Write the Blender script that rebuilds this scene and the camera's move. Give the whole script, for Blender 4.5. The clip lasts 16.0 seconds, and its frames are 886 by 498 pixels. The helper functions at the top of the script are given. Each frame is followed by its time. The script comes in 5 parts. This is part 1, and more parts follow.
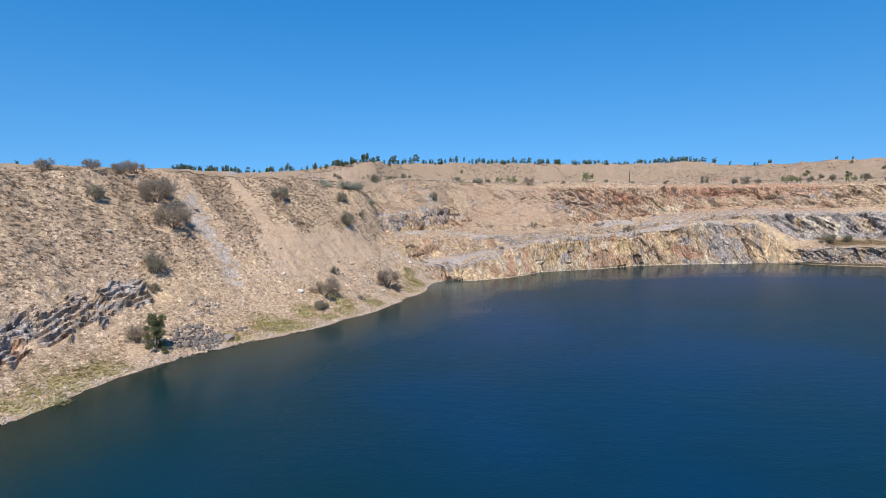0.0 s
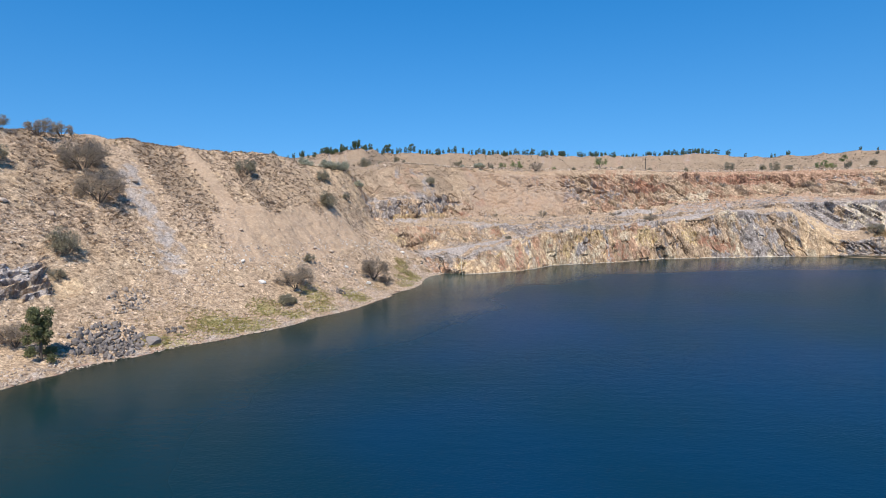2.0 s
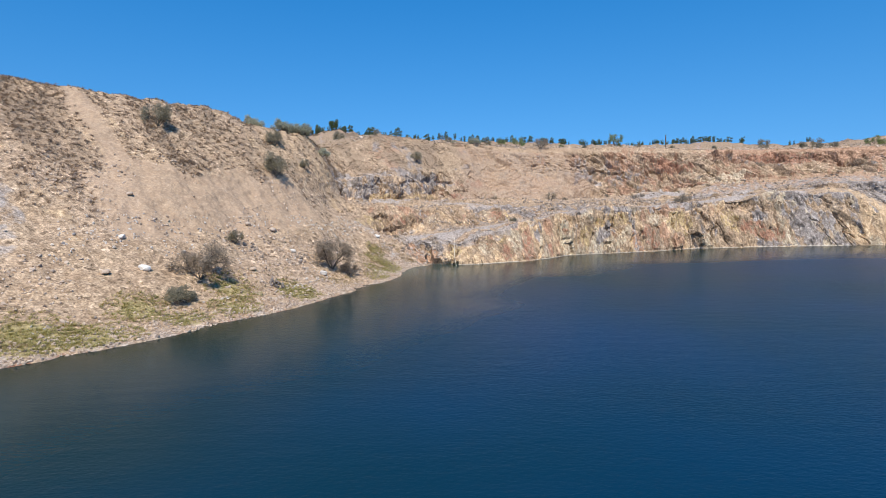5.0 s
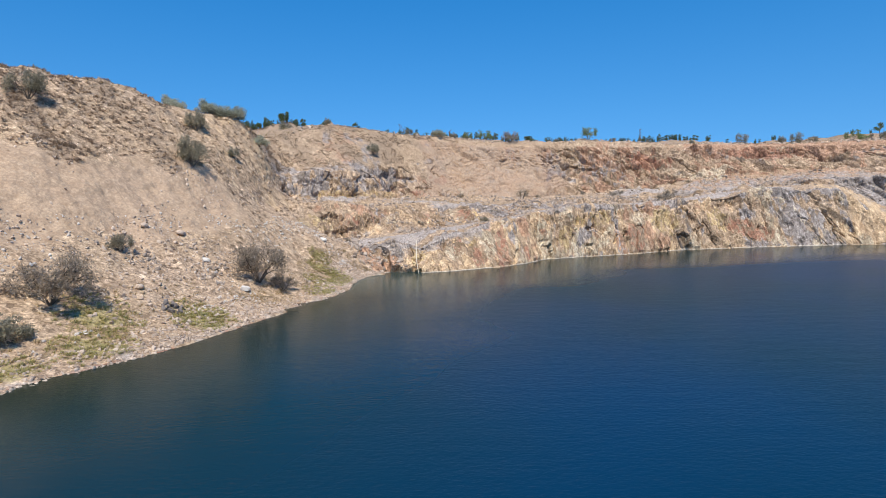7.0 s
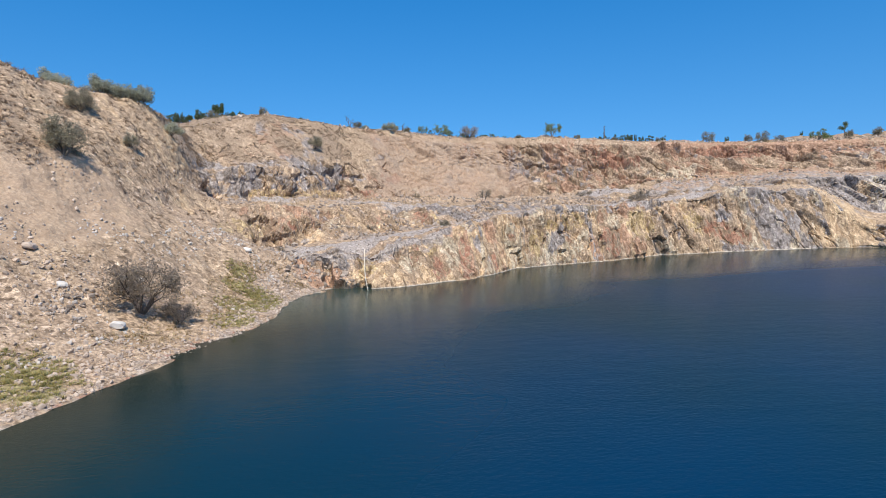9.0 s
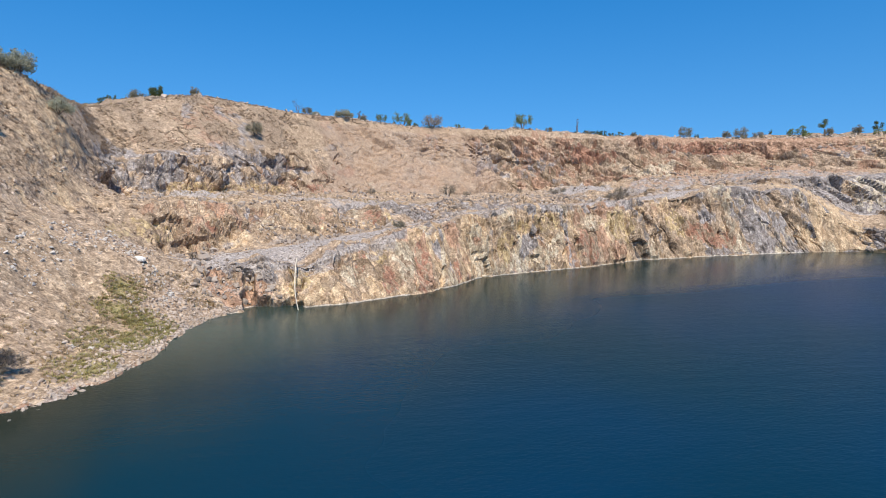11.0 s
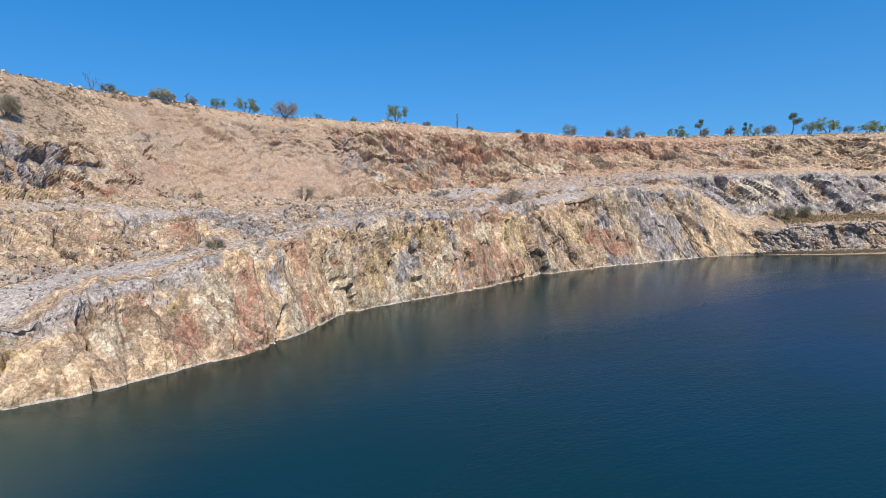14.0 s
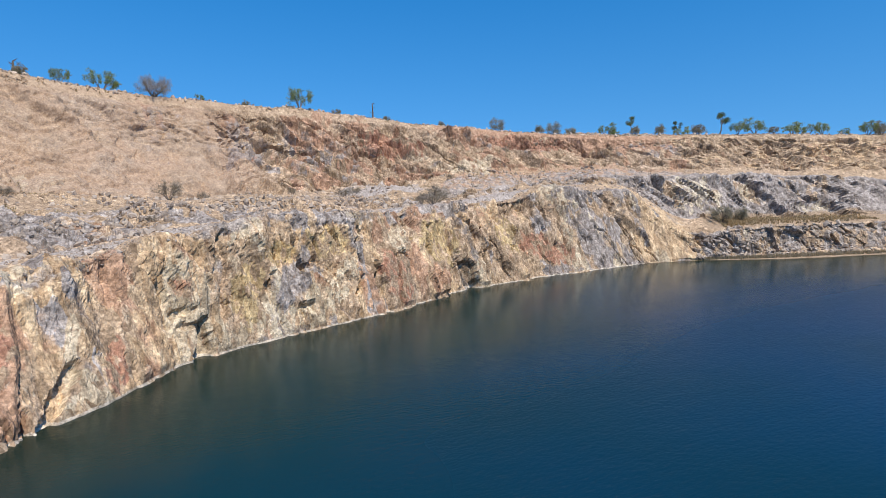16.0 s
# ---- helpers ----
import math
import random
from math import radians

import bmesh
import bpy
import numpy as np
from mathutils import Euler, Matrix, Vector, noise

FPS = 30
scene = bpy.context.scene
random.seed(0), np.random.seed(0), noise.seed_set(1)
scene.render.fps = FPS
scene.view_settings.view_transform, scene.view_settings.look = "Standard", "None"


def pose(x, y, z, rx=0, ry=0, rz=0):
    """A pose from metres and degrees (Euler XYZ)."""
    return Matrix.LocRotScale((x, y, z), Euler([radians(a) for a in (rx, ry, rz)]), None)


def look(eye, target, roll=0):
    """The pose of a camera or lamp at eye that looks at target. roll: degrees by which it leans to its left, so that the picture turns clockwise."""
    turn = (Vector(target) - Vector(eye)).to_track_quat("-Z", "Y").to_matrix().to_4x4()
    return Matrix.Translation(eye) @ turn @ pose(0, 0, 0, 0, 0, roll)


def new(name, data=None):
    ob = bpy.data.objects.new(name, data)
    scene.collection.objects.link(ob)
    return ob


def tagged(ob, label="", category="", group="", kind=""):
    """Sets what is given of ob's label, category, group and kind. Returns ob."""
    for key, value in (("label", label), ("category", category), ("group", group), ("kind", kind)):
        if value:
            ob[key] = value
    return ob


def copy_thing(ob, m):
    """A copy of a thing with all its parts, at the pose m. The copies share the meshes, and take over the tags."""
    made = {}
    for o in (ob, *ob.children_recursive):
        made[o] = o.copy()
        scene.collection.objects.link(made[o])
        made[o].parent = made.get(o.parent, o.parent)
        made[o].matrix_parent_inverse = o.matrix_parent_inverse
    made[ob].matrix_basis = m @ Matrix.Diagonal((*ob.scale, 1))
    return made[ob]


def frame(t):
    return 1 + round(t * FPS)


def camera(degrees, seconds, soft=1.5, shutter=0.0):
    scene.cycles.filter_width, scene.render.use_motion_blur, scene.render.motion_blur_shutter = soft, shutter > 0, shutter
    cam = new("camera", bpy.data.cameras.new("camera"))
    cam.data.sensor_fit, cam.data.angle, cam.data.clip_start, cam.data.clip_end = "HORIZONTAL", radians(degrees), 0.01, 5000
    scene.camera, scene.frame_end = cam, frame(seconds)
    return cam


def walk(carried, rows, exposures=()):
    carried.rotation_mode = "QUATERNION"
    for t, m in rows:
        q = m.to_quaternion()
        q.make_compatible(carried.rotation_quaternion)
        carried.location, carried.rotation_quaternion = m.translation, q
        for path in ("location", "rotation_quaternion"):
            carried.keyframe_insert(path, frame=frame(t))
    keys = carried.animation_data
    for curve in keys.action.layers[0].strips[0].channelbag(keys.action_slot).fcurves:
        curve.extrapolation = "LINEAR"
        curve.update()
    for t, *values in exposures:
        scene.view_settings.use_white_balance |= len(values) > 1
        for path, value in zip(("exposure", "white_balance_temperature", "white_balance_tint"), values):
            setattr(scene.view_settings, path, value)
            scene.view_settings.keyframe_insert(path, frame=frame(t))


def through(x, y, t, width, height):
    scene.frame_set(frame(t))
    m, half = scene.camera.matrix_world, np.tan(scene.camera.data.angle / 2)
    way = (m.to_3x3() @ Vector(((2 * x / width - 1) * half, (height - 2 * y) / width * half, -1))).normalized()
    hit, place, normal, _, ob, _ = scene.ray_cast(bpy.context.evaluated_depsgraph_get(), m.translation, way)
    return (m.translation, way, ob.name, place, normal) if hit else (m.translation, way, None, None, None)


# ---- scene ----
cam = camera(78.1, 16.0, soft=0.8)
PATH = [
    (0, (0.759, 0.051, 15.762), (0.75, 2.044, 15.604), -0.6),
    (0.5, (0.861, 4.091, 14.939), (0.854, 6.085, 14.783), -0.6),
    (1, (1.051, 7.932, 13.958), (1.044, 9.926, 13.805), -0.6),
    (1.5, (0.89, 12.084, 12.978), (0.888, 14.078, 12.825), -0.5),
    (2, (0.5, 16.302, 11.903), (0.501, 18.296, 11.753), -0.5),
    (2.5, (0.181, 20.581, 10.938), (0.187, 22.576, 10.791), -0.5),
    (3, (-0.094, 24.686, 10.106), (-0.083, 26.68, 9.96), -0.6),
    (3.5, (-0.24, 28.749, 9.192), (-0.224, 30.744, 9.05), -0.6),
    (4, (-0.109, 32.411, 8.532), (-0.093, 34.405, 8.389), -0.6),
    (4.5, (0.504, 35.657, 7.848), (0.526, 37.652, 7.707), -0.6),
    (7, (1.562, 50.652, 6.99), (1.73, 52.641, 6.855), -0.9),
    (7.5, (1.59, 53.307, 7.011), (1.819, 55.289, 6.879), -1.0),
    (8, (1.796, 56.087, 6.951), (2.048, 58.067, 6.824), -1.2),
    (8.5, (2.024, 58.84, 7.041), (2.31, 60.815, 6.913), -1.2),
    (9, (2.362, 61.499, 7.156), (2.701, 63.465, 7.023), -1.0),
    (11.5, (6.245, 73.167, 7.721), (6.768, 75.091, 7.561), -0.5),
    (12, (7.087, 75.755, 7.795), (7.708, 77.65, 7.635), -0.7),
    (12.5, (8.029, 78.144, 7.837), (8.725, 80.012, 7.681), -0.8),
    (13, (9.077, 80.561, 7.904), (9.823, 82.411, 7.753), -0.9),
    (13.5, (10.375, 83.206, 7.862), (11.16, 85.04, 7.717), -1.0),
    (14, (11.459, 85.699, 7.892), (12.328, 87.494, 7.749), -1.2),
    (14.5, (12.902, 88.329, 7.845), (13.833, 90.093, 7.704), -1.3),
    (15, (14.496, 90.832, 7.793), (15.482, 92.567, 7.656), -1.2),
    (15.5, (16.173, 93.416, 7.733), (17.23, 95.108, 7.596), -1.3),
    (16, (18.049, 95.674, 7.677), (19.159, 97.333, 7.539), -1.2),
]
walk(cam, [(t, look(eye, target, roll)) for t, eye, target, roll in PATH])

# ---- world, sun, exposure ----
SUN_TO = Vector((-0.03, -0.57, 0.82)).normalized()
world = bpy.data.worlds.new("sky")
scene.world = world
world.use_nodes = True
wn = world.node_tree
sky = wn.nodes.new("ShaderNodeTexSky")
sky.sky_type, sky.sun_disc = "NISHITA", False
sky.sun_elevation = math.asin(SUN_TO.z)
sky.sun_rotation = math.atan2(SUN_TO.x, SUN_TO.y)
sky.altitude, sky.air_density, sky.dust_density, sky.ozone_density = 400.0, 1.0, 0.0, 1.0
vivid = wn.nodes.new("ShaderNodeHueSaturation")
vivid.inputs["Saturation"].default_value = 1.5
vivid.inputs["Hue"].default_value = 0.503
vivid.inputs["Value"].default_value = 1.08
# the clear dry air keeps the sky deep blue almost down to the skyline
way = wn.nodes.new("ShaderNodeTexCoord")
flat = wn.nodes.new("ShaderNodeVectorMath")
flat.operation = "MULTIPLY_ADD"
flat.inputs[1].default_value, flat.inputs[2].default_value = (1, 1, 0.55), (0, 0, 0.17)
wn.links.new(way.outputs["Generated"], flat.inputs[0])
unit = wn.nodes.new("ShaderNodeVectorMath")
unit.operation = "NORMALIZE"
wn.links.new(flat.outputs[0], unit.inputs[0])
wn.links.new(unit.outputs[0], sky.inputs[0])
wn.links.new(sky.outputs[0], vivid.inputs["Color"])
wn.links.new(vivid.outputs[0], wn.nodes["Background"].inputs[0])
wn.nodes["Background"].inputs[1].default_value = 0.15
sun_data = bpy.data.lights.new("sun", "SUN")
sun_data.energy, sun_data.angle, sun_data.color = 5.3, radians(0.53), (1.0, 0.93, 0.82)
sun = new("sun", sun_data)
sun.matrix_world = look(SUN_TO * 300, (0, 0, 0))


# ---- materials ----
class Nodes:
    """A short way to write node materials."""

    def __init__(self, name, rough=0.9, spec=0.25):
        self.mat = bpy.data.materials.new(name)
        self.mat.use_nodes = True
        self.t = self.mat.node_tree
        self.b = self.t.nodes["Principled BSDF"]
        self.b.inputs["Roughness"].default_value = rough
        self.b.inputs["Specular IOR Level"].default_value = spec
        self.co = self.t.nodes.new("ShaderNodeTexCoord").outputs["Object"]

    def put(self, socket, value):
        if hasattr(value, "is_linked"):
            self.t.links.new(value, socket)
        elif isinstance(value, tuple) and len(value) == 3:
            socket.default_value = (*value, 1.0) if socket.type == "RGBA" else value
        else:
            socket.default_value = value

    def scaled(self, scale, turn=(0, 0, 0)):
        n = self.t.nodes.new("ShaderNodeMapping")
        self.put(n.inputs[0], self.co)
        n.inputs["Scale"].default_value = scale
        n.inputs["Rotation"].default_value = [radians(a) for a in turn]
        return n.outputs[0]

    def noise(self, scale, detail=4.0, rough=0.6, at=None, warp=0.0):
        n = self.t.nodes.new("ShaderNodeTexNoise")
        self.put(n.inputs["Vector"], at or self.co)
        n.inputs["Scale"].default_value, n.inputs["Detail"].default_value = scale, detail
        n.inputs["Roughness"].default_value, n.inputs["Distortion"].default_value = rough, warp
        return n.outputs["Fac"]

    def cells(self, scale, feature="F1", at=None, out="Distance"):
        n = self.t.nodes.new("ShaderNodeTexVoronoi")
        n.feature = feature
        self.put(n.inputs["Vector"], at or self.co)
        n.inputs["Scale"].default_value = scale
        return n.outputs[out]

    def warped(self, scale, turn, amount):
        """Scaled coordinates pushed about by noise, for crooked cells."""
        n = self.t.nodes.new("ShaderNodeTexNoise")
        self.put(n.inputs["Vector"], self.scaled((1, 1, 0.7)))
        n.inputs["Scale"].default_value, n.inputs["Detail"].default_value = 1.1, 4.0
        v = self.t.nodes.new("ShaderNodeVectorMath")
        v.operation = "MULTIPLY_ADD"
        self.put(v.inputs[0], n.outputs["Color"])
        v.inputs[1].default_value = (amount, amount, amount)
        self.put(v.inputs[2], self.scaled(scale, turn))
        return v.outputs[0]

    def split(self, colour):
        s = self.t.nodes.new("ShaderNodeSeparateColor")
        self.put(s.inputs[0], colour)
        return s.outputs[0], s.outputs[1], s.outputs[2]

    def ramp(self, fac, lo, hi, a=0.0, b=1.0):
        n = self.t.nodes.new("ShaderNodeMapRange")
        n.interpolation_type = "SMOOTHSTEP"
        self.put(n.inputs[0], fac)
        for i, v in enumerate((lo, hi, a, b)):
            n.inputs[i + 1].default_value = v
        return n.outputs[0]

    def maths(self, op, a, b=0.0):
        n = self.t.nodes.new("ShaderNodeMath")
        n.operation = op
        self.put(n.inputs[0], a)
        self.put(n.inputs[1], b)
        return n.outputs[0]

    def mix(self, fac, a, b, mode="MIX"):
        n = self.t.nodes.new("ShaderNodeMix")
        n.data_type, n.blend_type = "RGBA", mode
        self.put(n.inputs[0], fac)
        self.put(n.inputs[6], a)
        self.put(n.inputs[7], b)
        return n.outputs[2]

    def attribute(self, name):
        n = self.t.nodes.new("ShaderNodeAttribute")
        n.attribute_name = name
        s = self.t.nodes.new("ShaderNodeSeparateColor")
        self.put(s.inputs[0], n.outputs["Color"])
        return s.outputs[0], s.outputs[1], s.outputs[2]

    def bump(self, height, strength, distance, under=None):
        n = self.t.nodes.new("ShaderNodeBump")
        n.inputs["Strength"].default_value, n.inputs["Distance"].default_value = strength, distance
        self.put(n.inputs["Height"], height)
        if under:
            self.put(n.inputs["Normal"], under)
        return n.outputs[0]

    def done(self, colour, normal=None):
        self.put(self.b.inputs["Base Color"], colour)
        if normal:
            self.put(self.b.inputs["Normal"], normal)
        return self.mat


def earth_material():
    """Quarry ground: spoil soil, with grey, rust, ochre, red and yellow rock where the attributes say so, and pale gravel, dry and green grass by 'cover' and 'hard'."""
    m = Nodes("quarry_earth", 0.92, 0.2)
    grey, rust, ochre = m.attribute("geology")
    gravel, grass, pale = m.attribute("cover")
    rocky, lime, tide = m.attribute("hard")
    red, yellow, bare = m.attribute("mineral")
    big, mid, fine = m.noise(0.11, 5), m.noise(0.7, 6, 0.65), m.noise(5.0, 6, 0.7)
    soil = m.mix(m.ramp(mid, 0.3, 0.7), (0.37, 0.268, 0.178), (0.50, 0.38, 0.26))
    soil = m.mix(m.ramp(big, 0.4, 0.65, 0, 0.5), soil, (0.49, 0.37, 0.27))
    # stony soil: crooked pebbles of two sizes, some nearly white, some dark as shadow sides
    peb_at, grit_at = m.warped((3.1, 3.1, 3.1), (0, 0, 20), 0.8), m.warped((7.5, 7.5, 7.5), (0, 0, 50), 0.9)
    p1, p2, p3 = m.split(m.cells(1.0, "F1", peb_at, "Color"))
    g1, g2, _ = m.split(m.cells(1.0, "F1", grit_at, "Color"))
    stony = m.maths("SUBTRACT", 1.0, m.maths("MAXIMUM", m.maths("MULTIPLY", bare, 0.7), m.ramp(rocky, 0.05, 0.4)))
    clear = m.ramp(m.noise(0.35, 4, 0.6), 0.35, 0.6, 0.45, 1.0)
    speck = m.mix(p1, (0.80, 0.78, 0.76), (1.14, 1.14, 1.14))
    # rare dark cells: the stones' shadow sides put into the colour
    speck = m.mix(m.ramp(p2, 0.88, 0.92), speck, (0.48, 0.46, 0.45))
    speck = m.mix(m.ramp(p3, 0.96, 0.975), speck, (1.5, 1.53, 1.58))
    grit = m.mix(g1, (0.80, 0.79, 0.78), (1.15, 1.15, 1.15))
    soil = m.mix(m.maths("MULTIPLY", stony, clear), soil, m.mix(1.0, soil, speck, "MULTIPLY"))
    soil = m.mix(m.maths("SUBTRACT", 1.0, m.maths("MULTIPLY", bare, 0.6)), soil, m.mix(1.0, soil, grit, "MULTIPLY"))
    clods = m.noise(2.2, 3, 0.65, None, 0.6)
    soil = m.mix(1.0, soil, m.mix(m.ramp(clods, 0.4, 0.6), (0.84, 0.82, 0.80), (1.12, 1.12, 1.12)), "MULTIPLY")
    streaks = m.noise(1.0, 6, 0.65, m.scaled((1.7, 1.7, 0.22)), 0.4)
    thin = m.noise(1.0, 4, 0.6, m.scaled((3.6, 3.6, 0.45)), 0.3)
    # joint faces: tall crooked cells and small chips, each with its own tint
    b1, b2, b3 = m.split(m.cells(1.0, "F1", m.warped((0.85, 0.85, 0.26), (8, -10, 0), 0.6), "Color"))
    c1, c2, c3 = m.split(m.cells(1.0, "F1", m.warped((2.7, 2.7, 1.3), (-12, 14, 0), 0.8), "Color"))
    grey_rock = m.mix(m.ramp(m.noise(1.6, 6, 0.7), 0.3, 0.7), (0.205, 0.178, 0.165), (0.43, 0.38, 0.345))
    rust_rock = m.mix(m.ramp(streaks, 0.3, 0.7), (0.29, 0.165, 0.105), (0.52, 0.335, 0.225))
    ochre_rock = m.mix(m.ramp(streaks, 0.32, 0.68), (0.39, 0.262, 0.155), (0.63, 0.475, 0.305))
    red_rock = m.mix(m.ramp(streaks, 0.3, 0.7), (0.24, 0.115, 0.075), (0.48, 0.285, 0.19))
    yellow_rock = m.mix(m.ramp(streaks, 0.3, 0.7), (0.38, 0.27, 0.14), (0.60, 0.46, 0.26))
    gravel_top = m.mix(g1, (0.31, 0.27, 0.242), (0.485, 0.425, 0.38))
    gravel_top = m.mix(m.ramp(g2, 0.9, 0.94), gravel_top, (0.19, 0.17, 0.16))
    gravel_top = m.mix(m.ramp(mid, 0.45, 0.7, 0, 0.5), gravel_top, (0.43, 0.36, 0.30))
    straw = m.mix(m.ramp(fine, 0.3, 0.7), (0.25, 0.18, 0.122), (0.41, 0.305, 0.21))

    def edge(mask, fac, cell):
        f = m.maths("ADD", m.maths("MULTIPLY", fac, 0.75), m.maths("MULTIPLY", cell, m.maths("MULTIPLY", rocky, 0.42)))
        f = m.maths("SUBTRACT", f, m.maths("ADD", 0.375, m.maths("MULTIPLY", rocky, 0.21)))
        return m.ramp(m.maths("ADD", mask, m.maths("MULTIPLY", f, 1.15)), 0.40, 0.60)

    c = m.mix(edge(ochre, m.noise(0.9, 5, 0.6, m.scaled((1, 1, 0.25)), 0.4), b1), soil, ochre_rock)
    c = m.mix(m.maths("MULTIPLY", edge(rust, m.noise(1.1, 5, 0.6, m.scaled((1, 1, 0.25)), 0.4), b2), 0.9), c, rust_rock)
    c = m.mix(edge(grey, m.noise(0.9, 5, 0.6), b3), c, grey_rock)
    c = m.mix(edge(yellow, m.noise(1.3, 5, 0.65, m.scaled((1, 1, 0.3)), 0.4), c3), c, yellow_rock)
    c = m.mix(edge(red, m.noise(1.4, 5, 0.65, m.scaled((1, 1, 0.35)), 0.4), c2), c, red_rock)
    c = m.mix(m.maths("MULTIPLY", edge(pale, streaks, c1), 0.75), c, (0.60, 0.51, 0.37))
    # each joint face and chip is a little lighter or darker than the next
    tone = m.maths("ADD", m.maths("MULTIPLY", b1, 0.4), m.maths("MULTIPLY", c2, 0.6))
    c = m.mix(m.maths("MULTIPLY", rocky, m.maths("SUBTRACT", 1.0, m.maths("MULTIPLY", bare, 0.6))), c, m.mix(1.0, c, m.mix(tone, (0.48, 0.455, 0.43), (1.36, 1.37, 1.38)), "MULTIPLY"))
    c = m.mix(edge(gravel, mid, 0.5), c, gravel_top)
    c = m.mix(edge(grass, fine, 0.5), c, straw)
    c = m.mix(m.maths("MULTIPLY", edge(lime, m.noise(1.7, 6, 0.75), 0.5), 0.8), c, m.mix(m.ramp(fine, 0.3, 0.7), (0.27, 0.22, 0.10), (0.42, 0.36, 0.17)))

    # runs of pale and rusty water stain down the wall
    c = m.mix(m.maths("MULTIPLY", m.ramp(thin, 0.60, 0.68), m.maths("MULTIPLY", rocky, 0.35)), c, (0.60, 0.52, 0.40))
    c = m.mix(m.maths("MULTIPLY", m.ramp(thin, 0.40, 0.31), m.maths("MULTIPLY", rocky, 0.55)), c, (0.23, 0.135, 0.085))
    c = m.mix(m.maths("MULTIPLY", m.ramp(m.maths("ADD", tide, m.maths("SUBTRACT", m.noise(2.5, 5), 0.5)), 0.45, 0.65), 0.6), c, (0.60, 0.54, 0.46))
    grain, blotch = m.noise(6.0, 4, 0.75), m.noise(1.6, 6, 0.75, None, 0.3)
    c = m.mix(m.maths("SUBTRACT", 1.0, m.maths("MULTIPLY", bare, 0.1)), c, m.mix(1.0, c, m.mix(m.ramp(grain, 0.36, 0.64), (0.70, 0.69, 0.68), (1.31, 1.31, 1.31)), "MULTIPLY"))
    c = m.mix(m.maths("SUBTRACT", 1.0, m.maths("MULTIPLY", bare, 0.4)), c, m.mix(1.0, c, m.mix(m.ramp(blotch, 0.32, 0.68), (0.78, 0.765, 0.75), (1.08, 1.085, 1.09)), "MULTIPLY"))
    # the big smooth face: pinkish, with faint grey stains
    smooth_face = m.mix(m.ramp(m.noise(0.28, 4, 0.6), 0.42, 0.62), (0.31, 0.200, 0.142), (0.30, 0.228, 0.184))
    c = m.mix(m.maths("MULTIPLY", m.maths("MULTIPLY", bare, m.ramp(rocky, 0.1, 0.5)), 0.42), c, smooth_face)
    c = m.mix(m.maths("MULTIPLY", m.maths("MULTIPLY", bare, m.ramp(rocky, 0.3, 0.05)), 0.5), c, (0.42, 0.297, 0.203))
    def crack(scale, turn, where, width):
        """Thin crooked lines along the middle level of a stretched noise, broken off here and there."""
        line = m.maths("ABSOLUTE", m.maths("SUBTRACT", m.noise(1.0, 3.5, 0.55, m.scaled(scale, turn), 0.2), 0.5))
        return m.maths("MULTIPLY", m.maths("SUBTRACT", 1.0, m.ramp(line, 0.0, width)), m.ramp(m.noise(where, 3, 0.6), 0.47, 0.56))

    upright = crack((1.1, 1.1, 0.16), (6, -8, 0), 0.5, 0.012)
    long_crack = crack((0.16, 0.16, 0.2), (0, 40, 15), 0.22, 0.006)
    slanting = crack((0.4, 0.4, 0.6), (0, 35, 20), 0.3, 0.013)
    sound = m.maths("SUBTRACT", 1.0, m.maths("MULTIPLY", bare, 0.6))
    dark_line = m.maths("MAXIMUM", m.maths("MULTIPLY", m.maths("MAXIMUM", upright, slanting), m.maths("MULTIPLY", sound, 0.62)), m.maths("MULTIPLY", long_crack, 0.5))
    c = m.mix(m.maths("MULTIPLY", dark_line, m.maths("MULTIPLY", m.ramp(rocky, 0.1, 0.4), 0.85)), c, (0.085, 0.058, 0.044))
    n = m.bump(fine, 0.5, 0.06)
    n = m.bump(m.cells(3.2), 0.4, 0.10, n)
    n = m.bump(m.noise(1.4, 5, 0.6), 0.5, 0.2, n)
    n = m.bump(m.maths("MULTIPLY", m.maths("ADD", thin, m.maths("MULTIPLY", c1, 0.35)), m.ramp(rocky, 0.3, 0.9)), 0.45, 0.2, n)
    return m.done(c, n)


def stone_material(name, dark, light):
    m = Nodes(name, 0.88, 0.25)
    info = m.t.nodes.new("ShaderNodeObjectInfo").outputs["Random"]
    geo = m.t.nodes.new("ShaderNodeNewGeometry").outputs["Random Per Island"]
    v = m.maths("FRACT", m.maths("ADD", info, geo))
    c = m.mix(m.maths("ADD", m.maths("MULTIPLY", v, 0.6), m.maths("MULTIPLY", m.noise(3.0, 6, 0.7), 0.5)), dark, light)
    return m.done(c, m.bump(m.noise(7.0, 6, 0.7), 0.6, 0.08))


def leaf_material(name, dark, light, through=0.25):
    m = Nodes(name, 0.6, 0.25)
    info = m.t.nodes.new("ShaderNodeObjectInfo").outputs["Random"]
    geo = m.t.nodes.new("ShaderNodeNewGeometry").outputs["Random Per Island"]
    c = m.mix(m.maths("ADD", m.maths("MULTIPLY", geo, 0.65), m.maths("MULTIPLY", info, 0.35)), dark, light)
    m.put(m.b.inputs["Subsurface Weight"], 0.0)
    t = m.t.nodes.new("ShaderNodeBsdfTranslucent")
    m.put(t.inputs[0], c)
    mixer = m.t.nodes.new("ShaderNodeMixShader")
    mixer.inputs[0].default_value = through
    m.done(c)
    m.t.links.new(m.b.outputs[0], mixer.inputs[1])
    m.t.links.new(t.outputs[0], mixer.inputs[2])
    m.t.links.new(mixer.outputs[0], m.t.nodes["Material Output"].inputs[0])
    return m.mat


